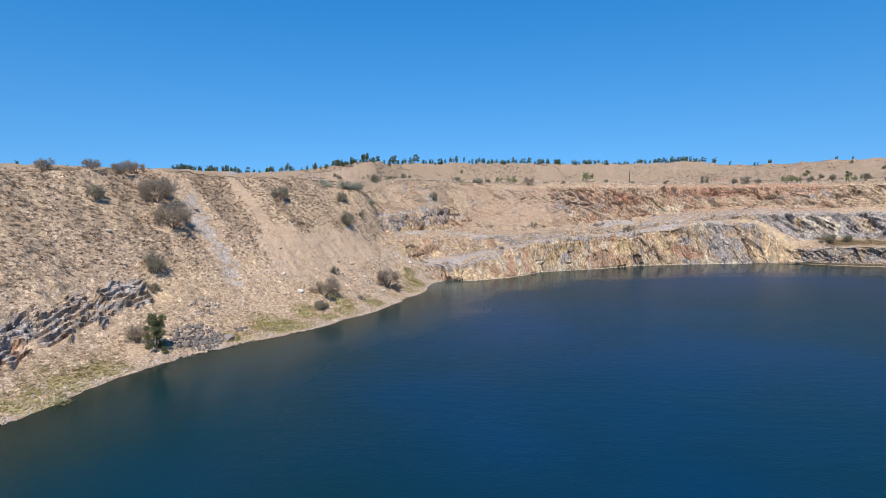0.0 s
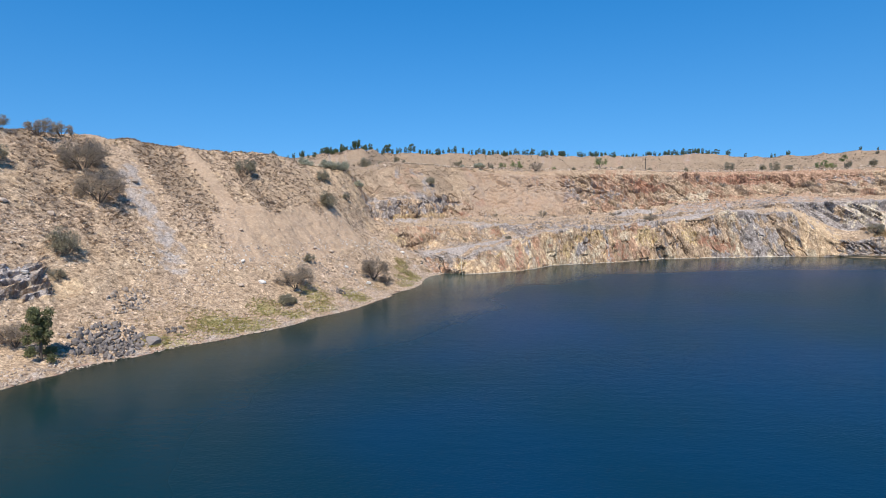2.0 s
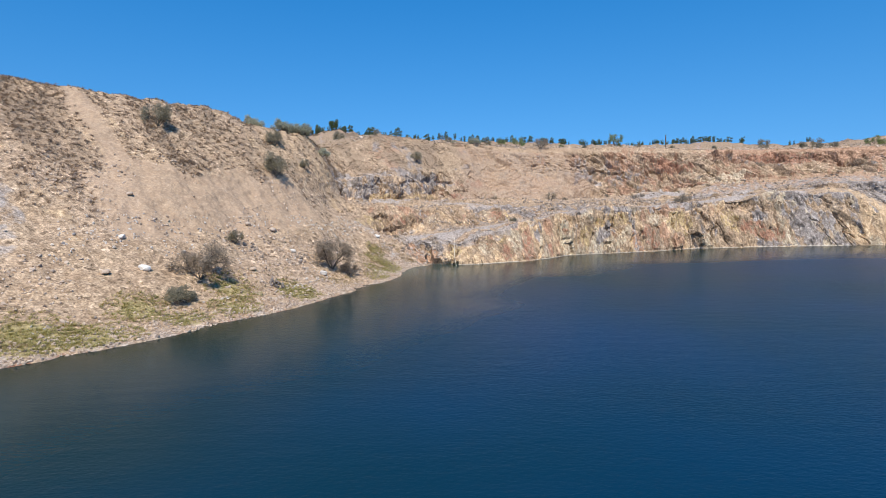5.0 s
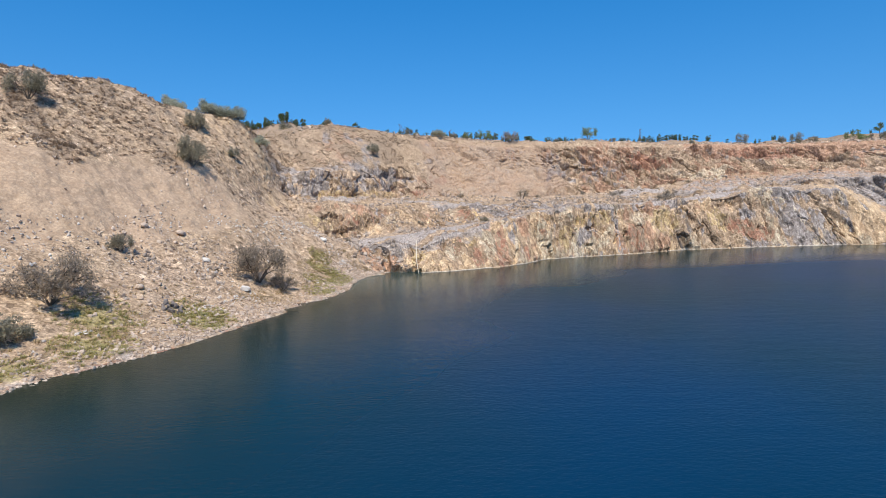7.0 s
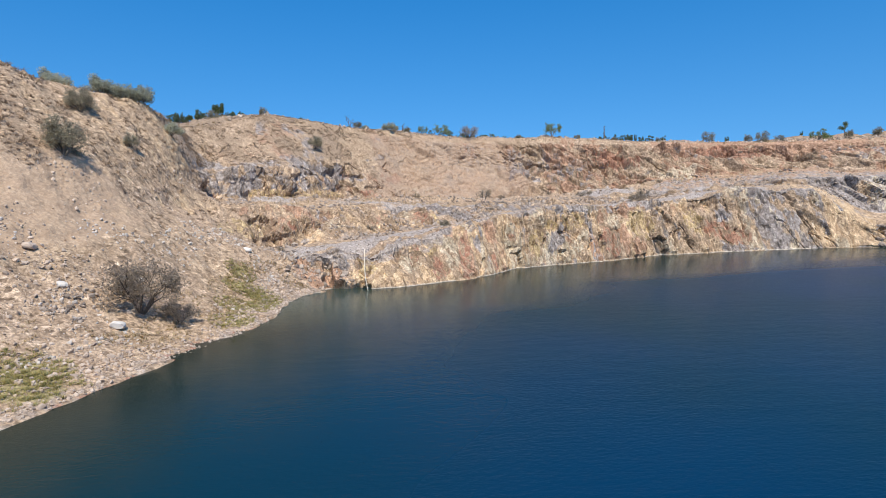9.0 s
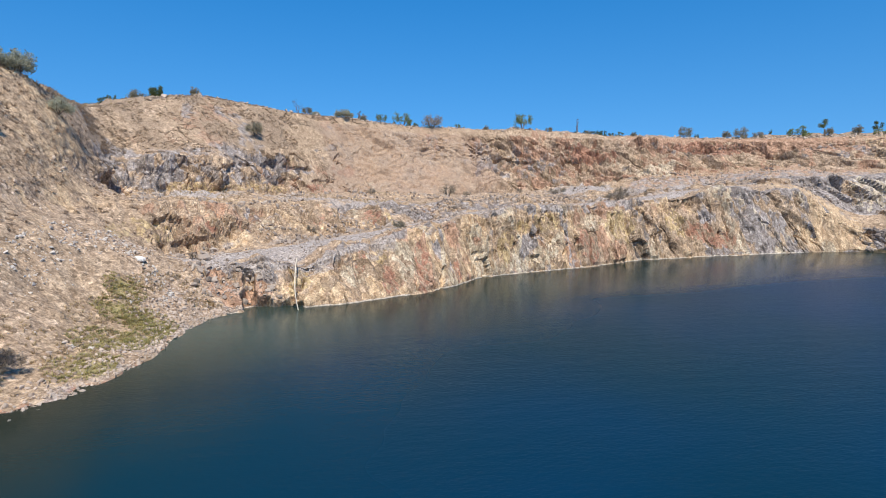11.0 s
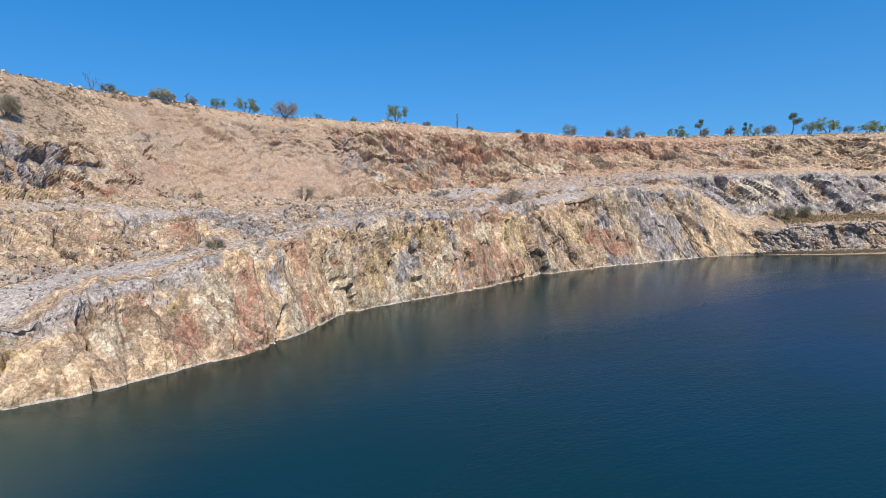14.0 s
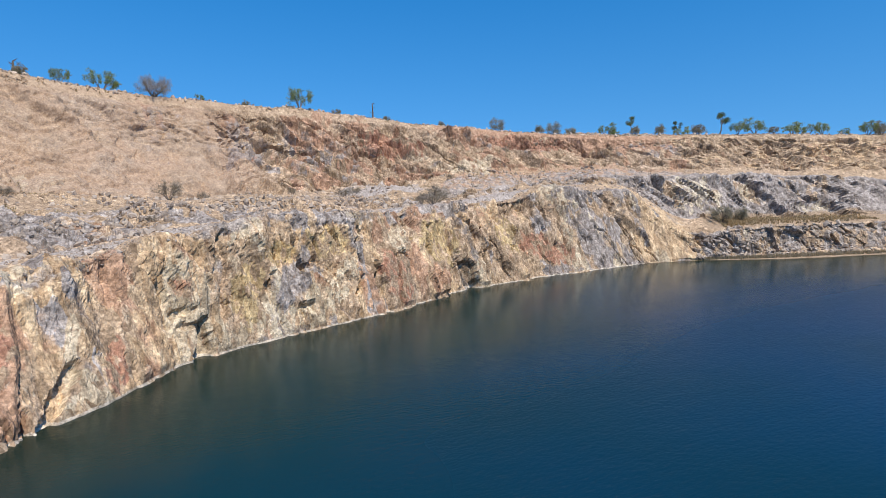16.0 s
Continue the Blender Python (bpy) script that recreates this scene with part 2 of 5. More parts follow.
def bark_material(name, dark, light):
    m = Nodes(name, 0.9, 0.2)
    g = m.noise(9.0, 5, 0.7, m.scaled((1, 1, 0.25)))
    return m.done(m.mix(g, dark, light), m.bump(g, 0.5, 0.03))


def water_material():
    """Deep green-blue pit water with wind ripples, a little browner and greener over the shallow edge. The wide green
    margin is wall reflection put into the colour.
    """
    m = Nodes("pit_water", 0.06, 0.1)
    m.b.inputs["IOR"].default_value = 1.333
    shallow, milky, margin = m.attribute("depth")
    big = m.noise(0.02, 3)
    deep = m.mix(m.ramp(big, 0.35, 0.65), (0.003, 0.026, 0.040), (0.001, 0.031, 0.082))
    # green margin stands in for the olive reflection of walls and banks
    deep = m.mix(m.maths("MULTIPLY", margin, 0.85), deep, (0.006, 0.028, 0.020))
    c = m.mix(m.maths("MULTIPLY", shallow, 0.8), deep, (0.022, 0.026, 0.017))
    c = m.mix(m.maths("MULTIPLY", milky, 0.7), c, (0.085, 0.115, 0.095))
    # calm under the walls, ruffled by the wind further out
    open_water = m.ramp(m.maths("ADD", margin, m.maths("MULTIPLY", m.maths("SUBTRACT", m.noise(0.03, 3, 0.5, m.scaled((0.5, 1.6, 1))), 0.5), 0.9)), 0.5, 0.2)
    gust = m.ramp(m.noise(0.035, 4, 0.6, m.scaled((0.6, 1.4, 1))), 0.35, 0.65, 0.35, 1.0)
    small = m.noise(1.0, 3, 0.55, m.scaled((3.2, 6.5, 1), (0, 0, 18)))
    swell = m.noise(1.0, 2, 0.5, m.scaled((0.5, 1.3, 1), (0, 0, 18)))
    ruffle = m.maths("ADD", 0.45, m.maths("MULTIPLY", open_water, 0.9))
    n = m.bump(m.maths("MULTIPLY", small, m.maths("MULTIPLY", gust, ruffle)), 0.4, 0.06)
    n = m.bump(m.maths("MULTIPLY", swell, ruffle), 0.22, 0.08, n)
    m.put(m.b.inputs["Roughness"], m.maths("ADD", 0.17, m.maths("MULTIPLY", open_water, 0.13)))
    return m.done(c, n)


EARTH = earth_material()
WATER = water_material()
GREY_STONE = stone_material("grey_stone", (0.14, 0.108, 0.086), (0.52, 0.43, 0.35))
TAN_STONE = stone_material("tan_stone", (0.24, 0.18, 0.135), (0.66, 0.53, 0.42))
DARK_STONE = stone_material("dark_stone", (0.06, 0.05, 0.046), (0.33, 0.285, 0.255))
PALE_STONE = stone_material("pale_stone", (0.36, 0.31, 0.27), (0.66, 0.60, 0.53))
WHITE_STONE = stone_material("white_stone", (0.55, 0.50, 0.44), (0.80, 0.76, 0.70))
DRY_LEAF = leaf_material("dry_leaf", (0.25, 0.205, 0.155), (0.48, 0.40, 0.31), 0.5)
GREY_LEAF = leaf_material("grey_green_leaf", (0.20, 0.183, 0.128), (0.42, 0.382, 0.275), 0.48)
GREEN_LEAF = leaf_material("green_leaf", (0.075, 0.10, 0.042), (0.21, 0.25, 0.105), 0.45)
EVERGREEN_LEAF = leaf_material("evergreen_leaf", (0.12, 0.13, 0.06), (0.30, 0.31, 0.16), 0.5)
BRIGHT_LEAF = leaf_material("bright_leaf", (0.16, 0.21, 0.08), (0.38, 0.43, 0.19), 0.5)
GUM_LEAF = leaf_material("gum_leaf", (0.065, 0.095, 0.055), (0.18, 0.23, 0.125), 0.4)
STRAW = leaf_material("straw", (0.30, 0.215, 0.115), (0.56, 0.44, 0.26), 0.3)
BROWN_STRAW = leaf_material("brown_straw", (0.165, 0.118, 0.083), (0.42, 0.31, 0.22), 0.4)
MOUND_STRAW = leaf_material("mound_straw", (0.26, 0.192, 0.137), (0.50, 0.38, 0.27), 0.45)
SCRUB = leaf_material("brown_scrub", (0.13, 0.105, 0.075), (0.27, 0.21, 0.15), 0.35)
REED = leaf_material("dry_reed", (0.30, 0.245, 0.16), (0.50, 0.42, 0.285), 0.4)
LIME_GRASS = leaf_material("lime_grass", (0.33, 0.29, 0.115), (0.58, 0.52, 0.23), 0.5)
BARK = bark_material("grey_bark", (0.09, 0.075, 0.06), (0.26, 0.22, 0.18))
DARK_BARK = bark_material("dark_bark", (0.07, 0.057, 0.046), (0.20, 0.165, 0.135))


# ---- noise in numpy ----
def lattice(ix, iy, iz, seed):
    n = (ix.astype(np.int64) * 374761393 + iy.astype(np.int64) * 668265263 + iz.astype(np.int64) * 1274126177 + seed * 974634777) & 0xFFFFFFFF
    n = ((n ^ (n >> 13)) * 1103515245) & 0xFFFFFFFF
    n = ((n ^ (n >> 16)) * 2246822519) & 0xFFFFFFFF
    return ((n ^ (n >> 15)) & 0xFFFFFF) / float(0x1000000)


def value_noise(p, seed=0):
    i = np.floor(p)
    f = p - i
    f = f * f * (3 - 2 * f)
    out = 0.0
    for dx in (0, 1):
        for dy in (0, 1):
            for dz in (0, 1):
                w = (f[:, 0] if dx else 1 - f[:, 0]) * (f[:, 1] if dy else 1 - f[:, 1]) * (f[:, 2] if dz else 1 - f[:, 2])
                out = out + w * lattice(i[:, 0] + dx, i[:, 1] + dy, i[:, 2] + dz, seed)
    return out * 2 - 1


def fbm(p, octaves=4, gain=0.5, seed=0):
    total, amp = 0.0, 1.0
    for k in range(octaves):
        total = total + amp * value_noise(p * 2.03 ** k + 17.3 * k, seed + k)
        amp *= gain
    return total


def facets(p, seed=0, soft=0.07):
    """Broken rock: each cell has its own plane. Returns the offset in cells (about -1 to 1) and a random number a cell."""
    i = np.floor(p)
    n = len(p)
    best, second = np.full(n, 9.0), np.full(n, 9.0)
    off, off2, rnd = np.zeros(n), np.zeros(n), np.zeros(n)
    for dx in (-1, 0, 1):
        for dy in (-1, 0, 1):
            for dz in (-1, 0, 1):
                a, b, c = i[:, 0] + dx, i[:, 1] + dy, i[:, 2] + dz
                q = np.stack([a + lattice(a, b, c, seed), b + lattice(a, b, c, seed + 1), c + lattice(a, b, c, seed + 2)], 1)
                d = p - q
                d2 = np.sqrt((d * d).sum(1))
                r = lattice(a, b, c, seed + 3)
                g = np.stack([lattice(a, b, c, seed + 4), lattice(a, b, c, seed + 5), lattice(a, b, c, seed + 6)], 1) - 0.5
                o = (r - 0.5) * 1.3 + (d * g).sum(1) * 1.1
                near, next_ = d2 < best, (d2 >= best) & (d2 < second)
                second = np.where(near, best, np.where(next_, d2, second))
                off2 = np.where(near, off, np.where(next_, o, off2))
                best = np.where(near, d2, best)
                off, rnd = np.where(near, o, off), np.where(near, r, rnd)
    w = 0.5 + 0.5 * smooth(second - best, 0.0, soft)
    return off * w + off2 * (1 - w), rnd


def facets_on(mask, p, seed=0, soft=0.07):
    """The offset of facets() where the mask is not nothing, and 0 elsewhere."""
    out = np.zeros(len(p))
    k = np.flatnonzero(np.abs(mask) > 1e-3)
    out[k] = facets(p[k], seed, soft)[0]
    return out, None


def smooth(x, lo, hi):
    k = np.clip((x - lo) / (hi - lo), 0, 1)
    return k * k * (3 - 2 * k)


def bump_at(x, mid, half, soft):
    return smooth(x, mid - half - soft, mid - half) * (1 - smooth(x, mid + half, mid + half + soft))


# ---- the lie of the land: lines that run round the pit, by station ----
SHORE = [(40, -70), (-18, -52), (-38, -18), (-34, 18), (-31.8, 38.5), (-30.2, 49.5), (-24.5, 60.3), (-18.5, 67.3), (-11.7, 77.5), (-7, 89), (-3.2, 100), (-2.2, 109), (0.3, 113.3), (6.3, 113.8), (12, 116.7),
         (18.3, 121.3), (22, 126.2), (28.4, 129.4), (38, 132.7), (48.8, 138.1), (57.4, 139.7), (72, 141.2), (82, 141.9), (91, 139.2), (101.3, 132.1), (116.9, 126), (140, 112), (150, 60), (120, -20)]
RIM = [(40, -105, 20), (-40, -85, 20), (-72, -25, 20), (-69, 20, 20), (-62, 45, 20.4), (-53, 66, 20.4), (-49, 81.2, 21), (-44.5, 91, 21.1), (-38.5, 99, 21.2),
       (-31, 106.5, 20.9), (-25, 117, 20.2), (-18.5, 126.5, 18.8), (-19, 139, 19), (-8, 152, 22.8), (2, 160, 22.5), (11, 164, 22.3), (19, 167, 22),
       (27, 168.5, 21.8), (44, 170.5, 22.1), (60, 170.5, 21.6), (70, 169, 21.2), (82, 168.5, 21.2), (95, 166, 21.1), (105, 162.5, 21), (116, 156, 21),
       (130, 147, 20.8), (160, 125, 20.3), (180, 60, 20), (140, -50, 20)]
# stations 11 to 25: foot of the lower wall's top (lip), back of the ramp road, lip of the upper bench, its back, and half-way up the upper wall
LIP = [(-7, 112.5, 4), (-1.5, 116.3, 2.7), (4.5, 116.5, 3.3), (10.3, 120.5, 4.4), (17, 124.8, 5.5), (21.5, 128.2, 6.4), (27.3, 131.6, 7.2), (36.8, 135.2, 7.6),
       (48.3, 140.7, 8.1), (57.2, 143, 8.9), (71.7, 145.4, 10.2), (82.5, 145.4, 9.5), (91.5, 140.5, 3.5), (102.5, 135.5, 4.6), (118, 129.5, 4.8)]
ROAD = [(-9.5, 115.5, 6), (-6.1, 120.7, 3.8), (1.7, 124.9, 4.4), (8.4, 129.2, 5.2), (14.6, 132.5, 6.2), (20, 134.5, 7), (26, 138.5, 7.6), (36, 141.5, 8),
        (47.5, 147, 8.5), (57.5, 150, 9.4), (73, 152, 10.9), (84, 149, 11.3), (95.5, 144.5, 6), (106, 141.8, 5.4), (120.5, 135, 5.6)]
BENCH = [(-12.5, 118.8, 8.3), (-7.7, 123, 8.1), (0.2, 129.9, 8.1), (7.8, 134.2, 8.1), (14.3, 137, 8.1), (19.9, 138.9, 8.2), (25.8, 141.6, 8.5), (35.5, 143.5, 8.8),
         (47.5, 149, 9.2), (58, 152, 10), (74, 154, 11.4), (85, 151, 12.6), (97.5, 148, 12.6), (109, 144.8, 12.5), (123, 138, 12.5)]
FOOT = [(-14.5, 122, 11.5), (-13.9, 131.9, 9.3), (-6.2, 138.1, 9.7), (3.5, 147.8, 9.5), (13.7, 154.8, 9.6), (19.7, 157, 9.6), (28.3, 158.6, 9.6), (43.6, 159.6, 10.1),
        (56.9, 159.5, 11.1), (66, 159.5, 13), (78, 160.5, 14.2), (90, 158.5, 14.3), (101, 154, 14), (112, 149, 13.8), (126, 142, 14)]
FACE = [(-16.5, 124.5, 15.5), (-16, 136, 13.7), (-7.3, 141.8, 14.5), (3.5, 153.9, 16.1), (12.1, 159.9, 16.5), (20.6, 162.5, 15.4), (28.5, 166.2, 16), (45, 166.4, 15.5),
        (59, 164.3, 15.9), (69, 163.5, 16.5), (80, 164, 17.3), (93, 162, 17.3), (103.5, 158.5, 17.2), (114.5, 153, 17.2), (128.5, 145, 17.3)]
# stations 3 to 26: foot and top of the spoil bank beyond the rim
BANK = [(-190, -10, 31.5), (-205, 60, 32.5), (-190, 130, 32), (-160, 165, 31.5), (-130, 190, 31), (-100, 208, 30.5), (-75, 218, 30.3), (-55, 218, 30.8),
        (-40, 214, 31.6), (-29, 212, 32.6), (-19.3, 237.5, 34.4), (-0.1, 257.4, 36.3), (22.3, 268.8, 36.6), (39.5, 275.7, 36.8), (56.9, 280.4, 36.8), (81.8, 289, 37.1),
        (112, 291.5, 37), (129.8, 286.5, 38.3), (140.7, 277.2, 35.3), (159.6, 263.7, 34), (180, 250, 34.5), (215, 235, 35), (255, 215, 35), (300, 150, 35)]
STATIONS = len(SHORE)
SLOPE = ((0.13, 0.75), (0.29, 3.2), (0.42, 6.0), (0.55, 9.4), (0.68, 12.8), (0.84, 16.7))


def station_lines():
    """All lines, from under water outwards to the horizon, as one array: line, station, xyz."""
    shore = np.array([(x, y, 0.0) for x, y in SHORE], float)
    rim = np.array(RIM, float)
    lines = [shore]
    for f, z in SLOPE:
        line = shore + (rim - shore) * f
        line[:, 2] = z * rim[:, 2] / 20.4
        lines.append(line)
    lines[1][12:24] = shore[12:24] + (np.array(LIP)[1:13] - shore[12:24]) * 0.06
    lines[1][12:24, 2] = 0.4
    lines[1][11] = (-4.6, 110.4, 1.6)
    narrow = np.array(LIP) + (np.array(ROAD) - np.array(LIP)) * np.array([1, 1, 1, 0.9, 0.7, 0.6, 0.55, 0.6, 0.7, 0.8, 1, 1, 1, 1, 1])[:, None]
    for k, given in zip(range(2, 7), (LIP, narrow, BENCH, FOOT, FACE)):
        lines[k][11:26] = given
    lines.append(rim)
    bank = rim.copy()
    out = rim[:, :2] - np.array((40.0, 50.0))
    out /= np.linalg.norm(out, axis=1)[:, None]
    bank[:, :2] += out * 110
    bank[:, 2] = 36
    bank[3:27] = BANK
    apron = rim.copy()
    apron[:, :2] += out * 7
    apron[:, 2] += 0.9
    foot = bank + (rim - bank) * 0.24
    foot[:, 2] = 25.2
    back = bank.copy()
    back[:, :2] += out * 60
    back[:, 2] += 0.6
    far = bank.copy()
    far[:, :2] = np.array((40.0, 50.0)) + out * 1300
    far[:, 2] = 38
    end = far.copy()
    end[:, :2] = np.array((40.0, 50.0)) + out * 4300
    end[:, 2] = 40
    under = shore.copy()
    under[:, :2] += (np.array((45.0, 50.0)) - shore[:, :2]) * 0.12
    under[:, 2] = -7
    return np.array([under] + lines + [apron, foot, bank, back, far, end])


def pchip(knots, values, x):
    """Smooth interpolation that never overshoots."""
    h = np.diff(knots)[:, None]
    d = np.diff(values, axis=0) / h
    m = np.zeros_like(values)
    same = d[:-1] * d[1:] > 0
    with np.errstate(divide="ignore", invalid="ignore"):
        m[1:-1] = np.where(same, 2 * d[:-1] * d[1:] / (d[:-1] + d[1:]), 0)
    m[0], m[-1] = d[0], d[-1]
    k = np.clip(np.searchsorted(knots, x, side="right") - 1, 0, len(knots) - 2)
    t = ((x - knots[k]) / (knots[k + 1] - knots[k]))[:, None]
    hk = (knots[k + 1] - knots[k])[:, None]
    return ((1 + 2 * t) * (1 - t) ** 2 * values[k] + t * (1 - t) ** 2 * hk * m[k]
            + t * t * (3 - 2 * t) * values[k + 1] + t * t * (t - 1) * hk * m[k + 1])


def outcrop_band(s, v):
    """A ledge of grey rock that climbs along the foot of the spoil slope."""
    off = v - (2.95 + (s - 5.7) * 0.62) + 0.12 * np.sin(s * 17.0) + 0.08 * np.sin(s * 41.0)
    return bump_at(s, 4.8, 0.9, 0.15) * bump_at(off, 0.0, 0.42, 0.16)


LINES = station_lines()
# columns a station: dense where the clip looks, sparse behind it
DENSE = [4, 4, 4, 26, 60, 60, 56, 56, 60, 62, 62, 60, 92, 92, 80, 56, 66, 82, 92, 84, 96, 96, 84, 96, 90, 50, 8, 4, 4]
COLUMNS = np.concatenate([i + np.arange(n) / n for i, n in enumerate(DENSE)])
# rows in each band between two lines
ROWS = [3, 8, 42, 20, 26, 26, 44, 48, 14, 16, 14, 5, 5, 3]
# lines from -1: under, shore, toe, lip, road, bench, foot, face, rim, apron, bank foot, bank, back, far, end


def land():
    """The ground sheet: an array rows x columns x 3, the station and the line number of each point."""
    n = STATIONS
    knots = np.arange(-3, n + 4, dtype=float)
    wrapped = [pchip(knots, np.concatenate([line[-3:], line, line[:4]]), COLUMNS) for line in LINES]
    rows, level = [], []
    for k, count in enumerate(ROWS):
        for j in range(count):
            f = j / count
            rows.append(wrapped[k] * (1 - f) + wrapped[k + 1] * f)
            level.append(k + f)
    rows.append(wrapped[-1])
    level.append(len(ROWS))
    return np.array(rows), np.array(level)


SHEET, LEVEL = land()
R, C = SHEET.shape[:2]
S = np.broadcast_to(COLUMNS[None, :], (R, C)).ravel()
V = np.broadcast_to((LEVEL - 1)[:, None], (R, C)).ravel()  # 0 shore, 1 toe, 2 lip, 3 road, 4 bench, 5 foot, 6 face, 7 rim, 8 apron, 9 bank foot, 10 bank
P0 = SHEET.reshape(-1, 3)


def sheet_normals(p):
    g = p.reshape(R, C, 3)
    du = np.roll(g, -1, 1) - np.roll(g, 1, 1)
    dv = np.gradient(g, axis=0)
    n = np.cross(du, dv)
    n /= np.linalg.norm(n, axis=2)[:, :, None] + 1e-9
    n = np.where(n[:, :, 2:3] < 0, -n, n)
    return n.reshape(-1, 3)


# clefts and hollows in the rock: x, z, half width, half height, lean, depth
LOW_NICHES = [(0.3, 1.0, 0.4, 1.7, -0.1, 1.4), (2.0, 0.1, 1.7, 0.6, 0, 2.0), (22.5, 2.6, 0.5, 0.16, 0.3, 0.4), (22.7, 1.8, 0.55, 0.16, 0.3, 0.4), (23.5, 0.5, 0.5, 1.0, 0.1, 1.2),
              (25.0, 4.2, 0.35, 2.0, 0.1, 0.7), (30.6, 3.9, 0.7, 0.45, 1.0, 1.1), (35.3, 2.4, 0.35, 0.9, 0.8, 0.9), (37.4, 1.0, 0.4, 2.4, -0.1, 1.2), (50.0, 0.9, 0.6, 1.5, -0.2, 1.5),
              (46.2, 0.6, 0.4, 0.8, 0.2, 0.8), (17.3, 1.2, 0.3, 0.9, 0.5, 0.7), (64.0, 0.6, 0.3, 0.9, 0, 0.6), (51.5, 5.5, 0.5, 1.1, -0.5, 0.8)]
MID_NICHES = [(-6.4, 6.0, 0.8, 0.6, -0.8, 1.3), (-5.4, 4.75, 1.9, 0.22, 0, 0.9), (-1.4, 5.7, 0.8, 0.5, 0.9, 1.2), (8.4, 6.9, 0.4, 0.7, 0, 0.9), (2.2, 6.3, 0.5, 0.5, 0, 0.8), (112.4, 8.9, 0.8, 2.6, -0.5, 1.6),
              (96.0, 10.3, 0.5, 1.6, -0.7, 1.2), (101.0, 9.6, 0.4, 1.4, -0.7, 1.0), (118.5, 9.5, 0.5, 1.6, -0.4, 1.2)]
HIGH_NICHES = [(42.0, 15.4, 3.6, 0.45, -0.6, 1.5), (0.4, 13.7, 1.3, 0.5, -0.7, 1.3), (3.6, 13.2, 1.6, 0.28, -0.5, 0.9), (-3.5, 12.9, 0.9, 0.4, 0.3, 0.9), (23.2, 12.5, 1.1, 0.18, -0.6, 0.5), (21.3, 11.0, 1.0, 0.16, 0, 0.5),
               (35.5, 17.6, 2.2, 0.35, -0.9, 1.0), (52.0, 16.0, 1.6, 0.4, -0.8, 1.1), (82.0, 18.8, 2.0, 0.4, -0.7, 0.9), (88.0, 18.4, 2.2, 0.4, -0.7, 0.9), (6.6, 11.4, 1.0, 0.3, 0, 0.8)]


def shape_land():
    """Breaks the smooth sheet into rock, rubble and soil."""
    n0 = sheet_normals(P0)
    # soften the normals along the lips so that neighbouring rows do not cross
    g = n0.reshape(R, C, 3)
    for _ in range(3):
        g = (np.roll(g, 1, 1) + np.roll(g, -1, 1) + g + np.concatenate([g[:1], g[:-1]]) + np.concatenate([g[1:], g[-1:]])) / 5
    n0 = g.reshape(-1, 3)
    n0 /= np.linalg.norm(n0, axis=1)[:, None]
    near = (V < 8.6) & (S > 2.5) & (S < 26.5)
    north = smooth(S, 11.3, 12.0) * (1 - smooth(S, 25.5, 26))
    lower = bump_at(V, 0.7, 1.2, 0.2) * north
    shelf = bump_at(V, 2.55, 0.4, 0.2) * north
    mid = bump_at(V, 3.5, 0.45, 0.12) * north
    terrace = bump_at(V, 4.5, 0.4, 0.2) * north
    upper = bump_at(V, 5.85, 0.75, 0.35) * north * (1 - 0.9 * smooth(V, 5.7, 6.1) * (1 - smooth(S, 14.2, 14.9)))
    plain_face = bump_at(S, 16.2, 1.25, 0.25) * bump_at(V, 5.9, 0.8, 0.15)
    outcrop = outcrop_band(S, V)
    slab_face = bump_at(S + 0.22 * (V - 1.2), 22.6, 0.3, 0.15) * bump_at(V, 1.2, 1.6, 0.3)
    idx = np.flatnonzero(near)
    p = P0[idx]
    d = np.zeros(len(p))
    # upright joints in the lower wall, tilted beds in the upper one
    along = p[:, 0] * 0.87 + p[:, 1] * 0.48
    bent = along + 0.5 * fbm(p * 0.35, 2, 0.5, 7)
    zero = 0 * along
    a = facets_on(lower[idx], np.stack([bent * 0.27 - p[:, 2] * 0.03, zero, p[:, 2] * 0.09], 1), 3, 0.1)[0]
    prisms = facets_on(lower[idx] + mid[idx], np.stack([bent * 0.85 + p[:, 2] * 0.12, zero, p[:, 2] * 0.24], 1), 5, 0.2)[0]
    ribs = facets_on(lower[idx], np.stack([bent * 2.0 + p[:, 2] * 0.2, zero, p[:, 2] * 0.27], 1), 17, 0.3)[0]
    chunks = facets_on(lower[idx] + mid[idx] + upper[idx], np.stack([bent * 1.9 + p[:, 2] * 0.5, p[:, 1] * 0.3, p[:, 2] * 0.95], 1), 15, 0.4)[0]
    b, _ = facets_on(lower[idx] + mid[idx] + upper[idx], p * (1.05, 1.05, 0.5), 11, 0.12)
    beds = np.stack([p[:, 0] * 0.8 + p[:, 2] * 0.55, p[:, 1] * 0.8, p[:, 2] * 0.8 - p[:, 0] * 0.55], 1)
    c, _ = facets_on(upper[idx], beds * (0.62, 0.5, 0.2), 23, 0.16)
    e, _ = facets_on(upper[idx] + mid[idx], beds * (1.2, 1.0, 0.45), 31, 0.15)
    f = facets(p * 2.3, 41)[0]
    tilt = np.stack([p[:, 0], p[:, 1], p[:, 2] - 0.16 * p[:, 1]], 1)
    # thin beds, each with an overhanging front
    bed = tilt[:, 2] * 1.9 + 0.9 * fbm(tilt * (0.25, 0.25, 0.5), 3, 0.5, 45)
    small_bed = tilt[:, 2] * 3.6 + 1.2 * fbm(tilt * (0.5, 0.5, 0.8), 3, 0.5, 46)
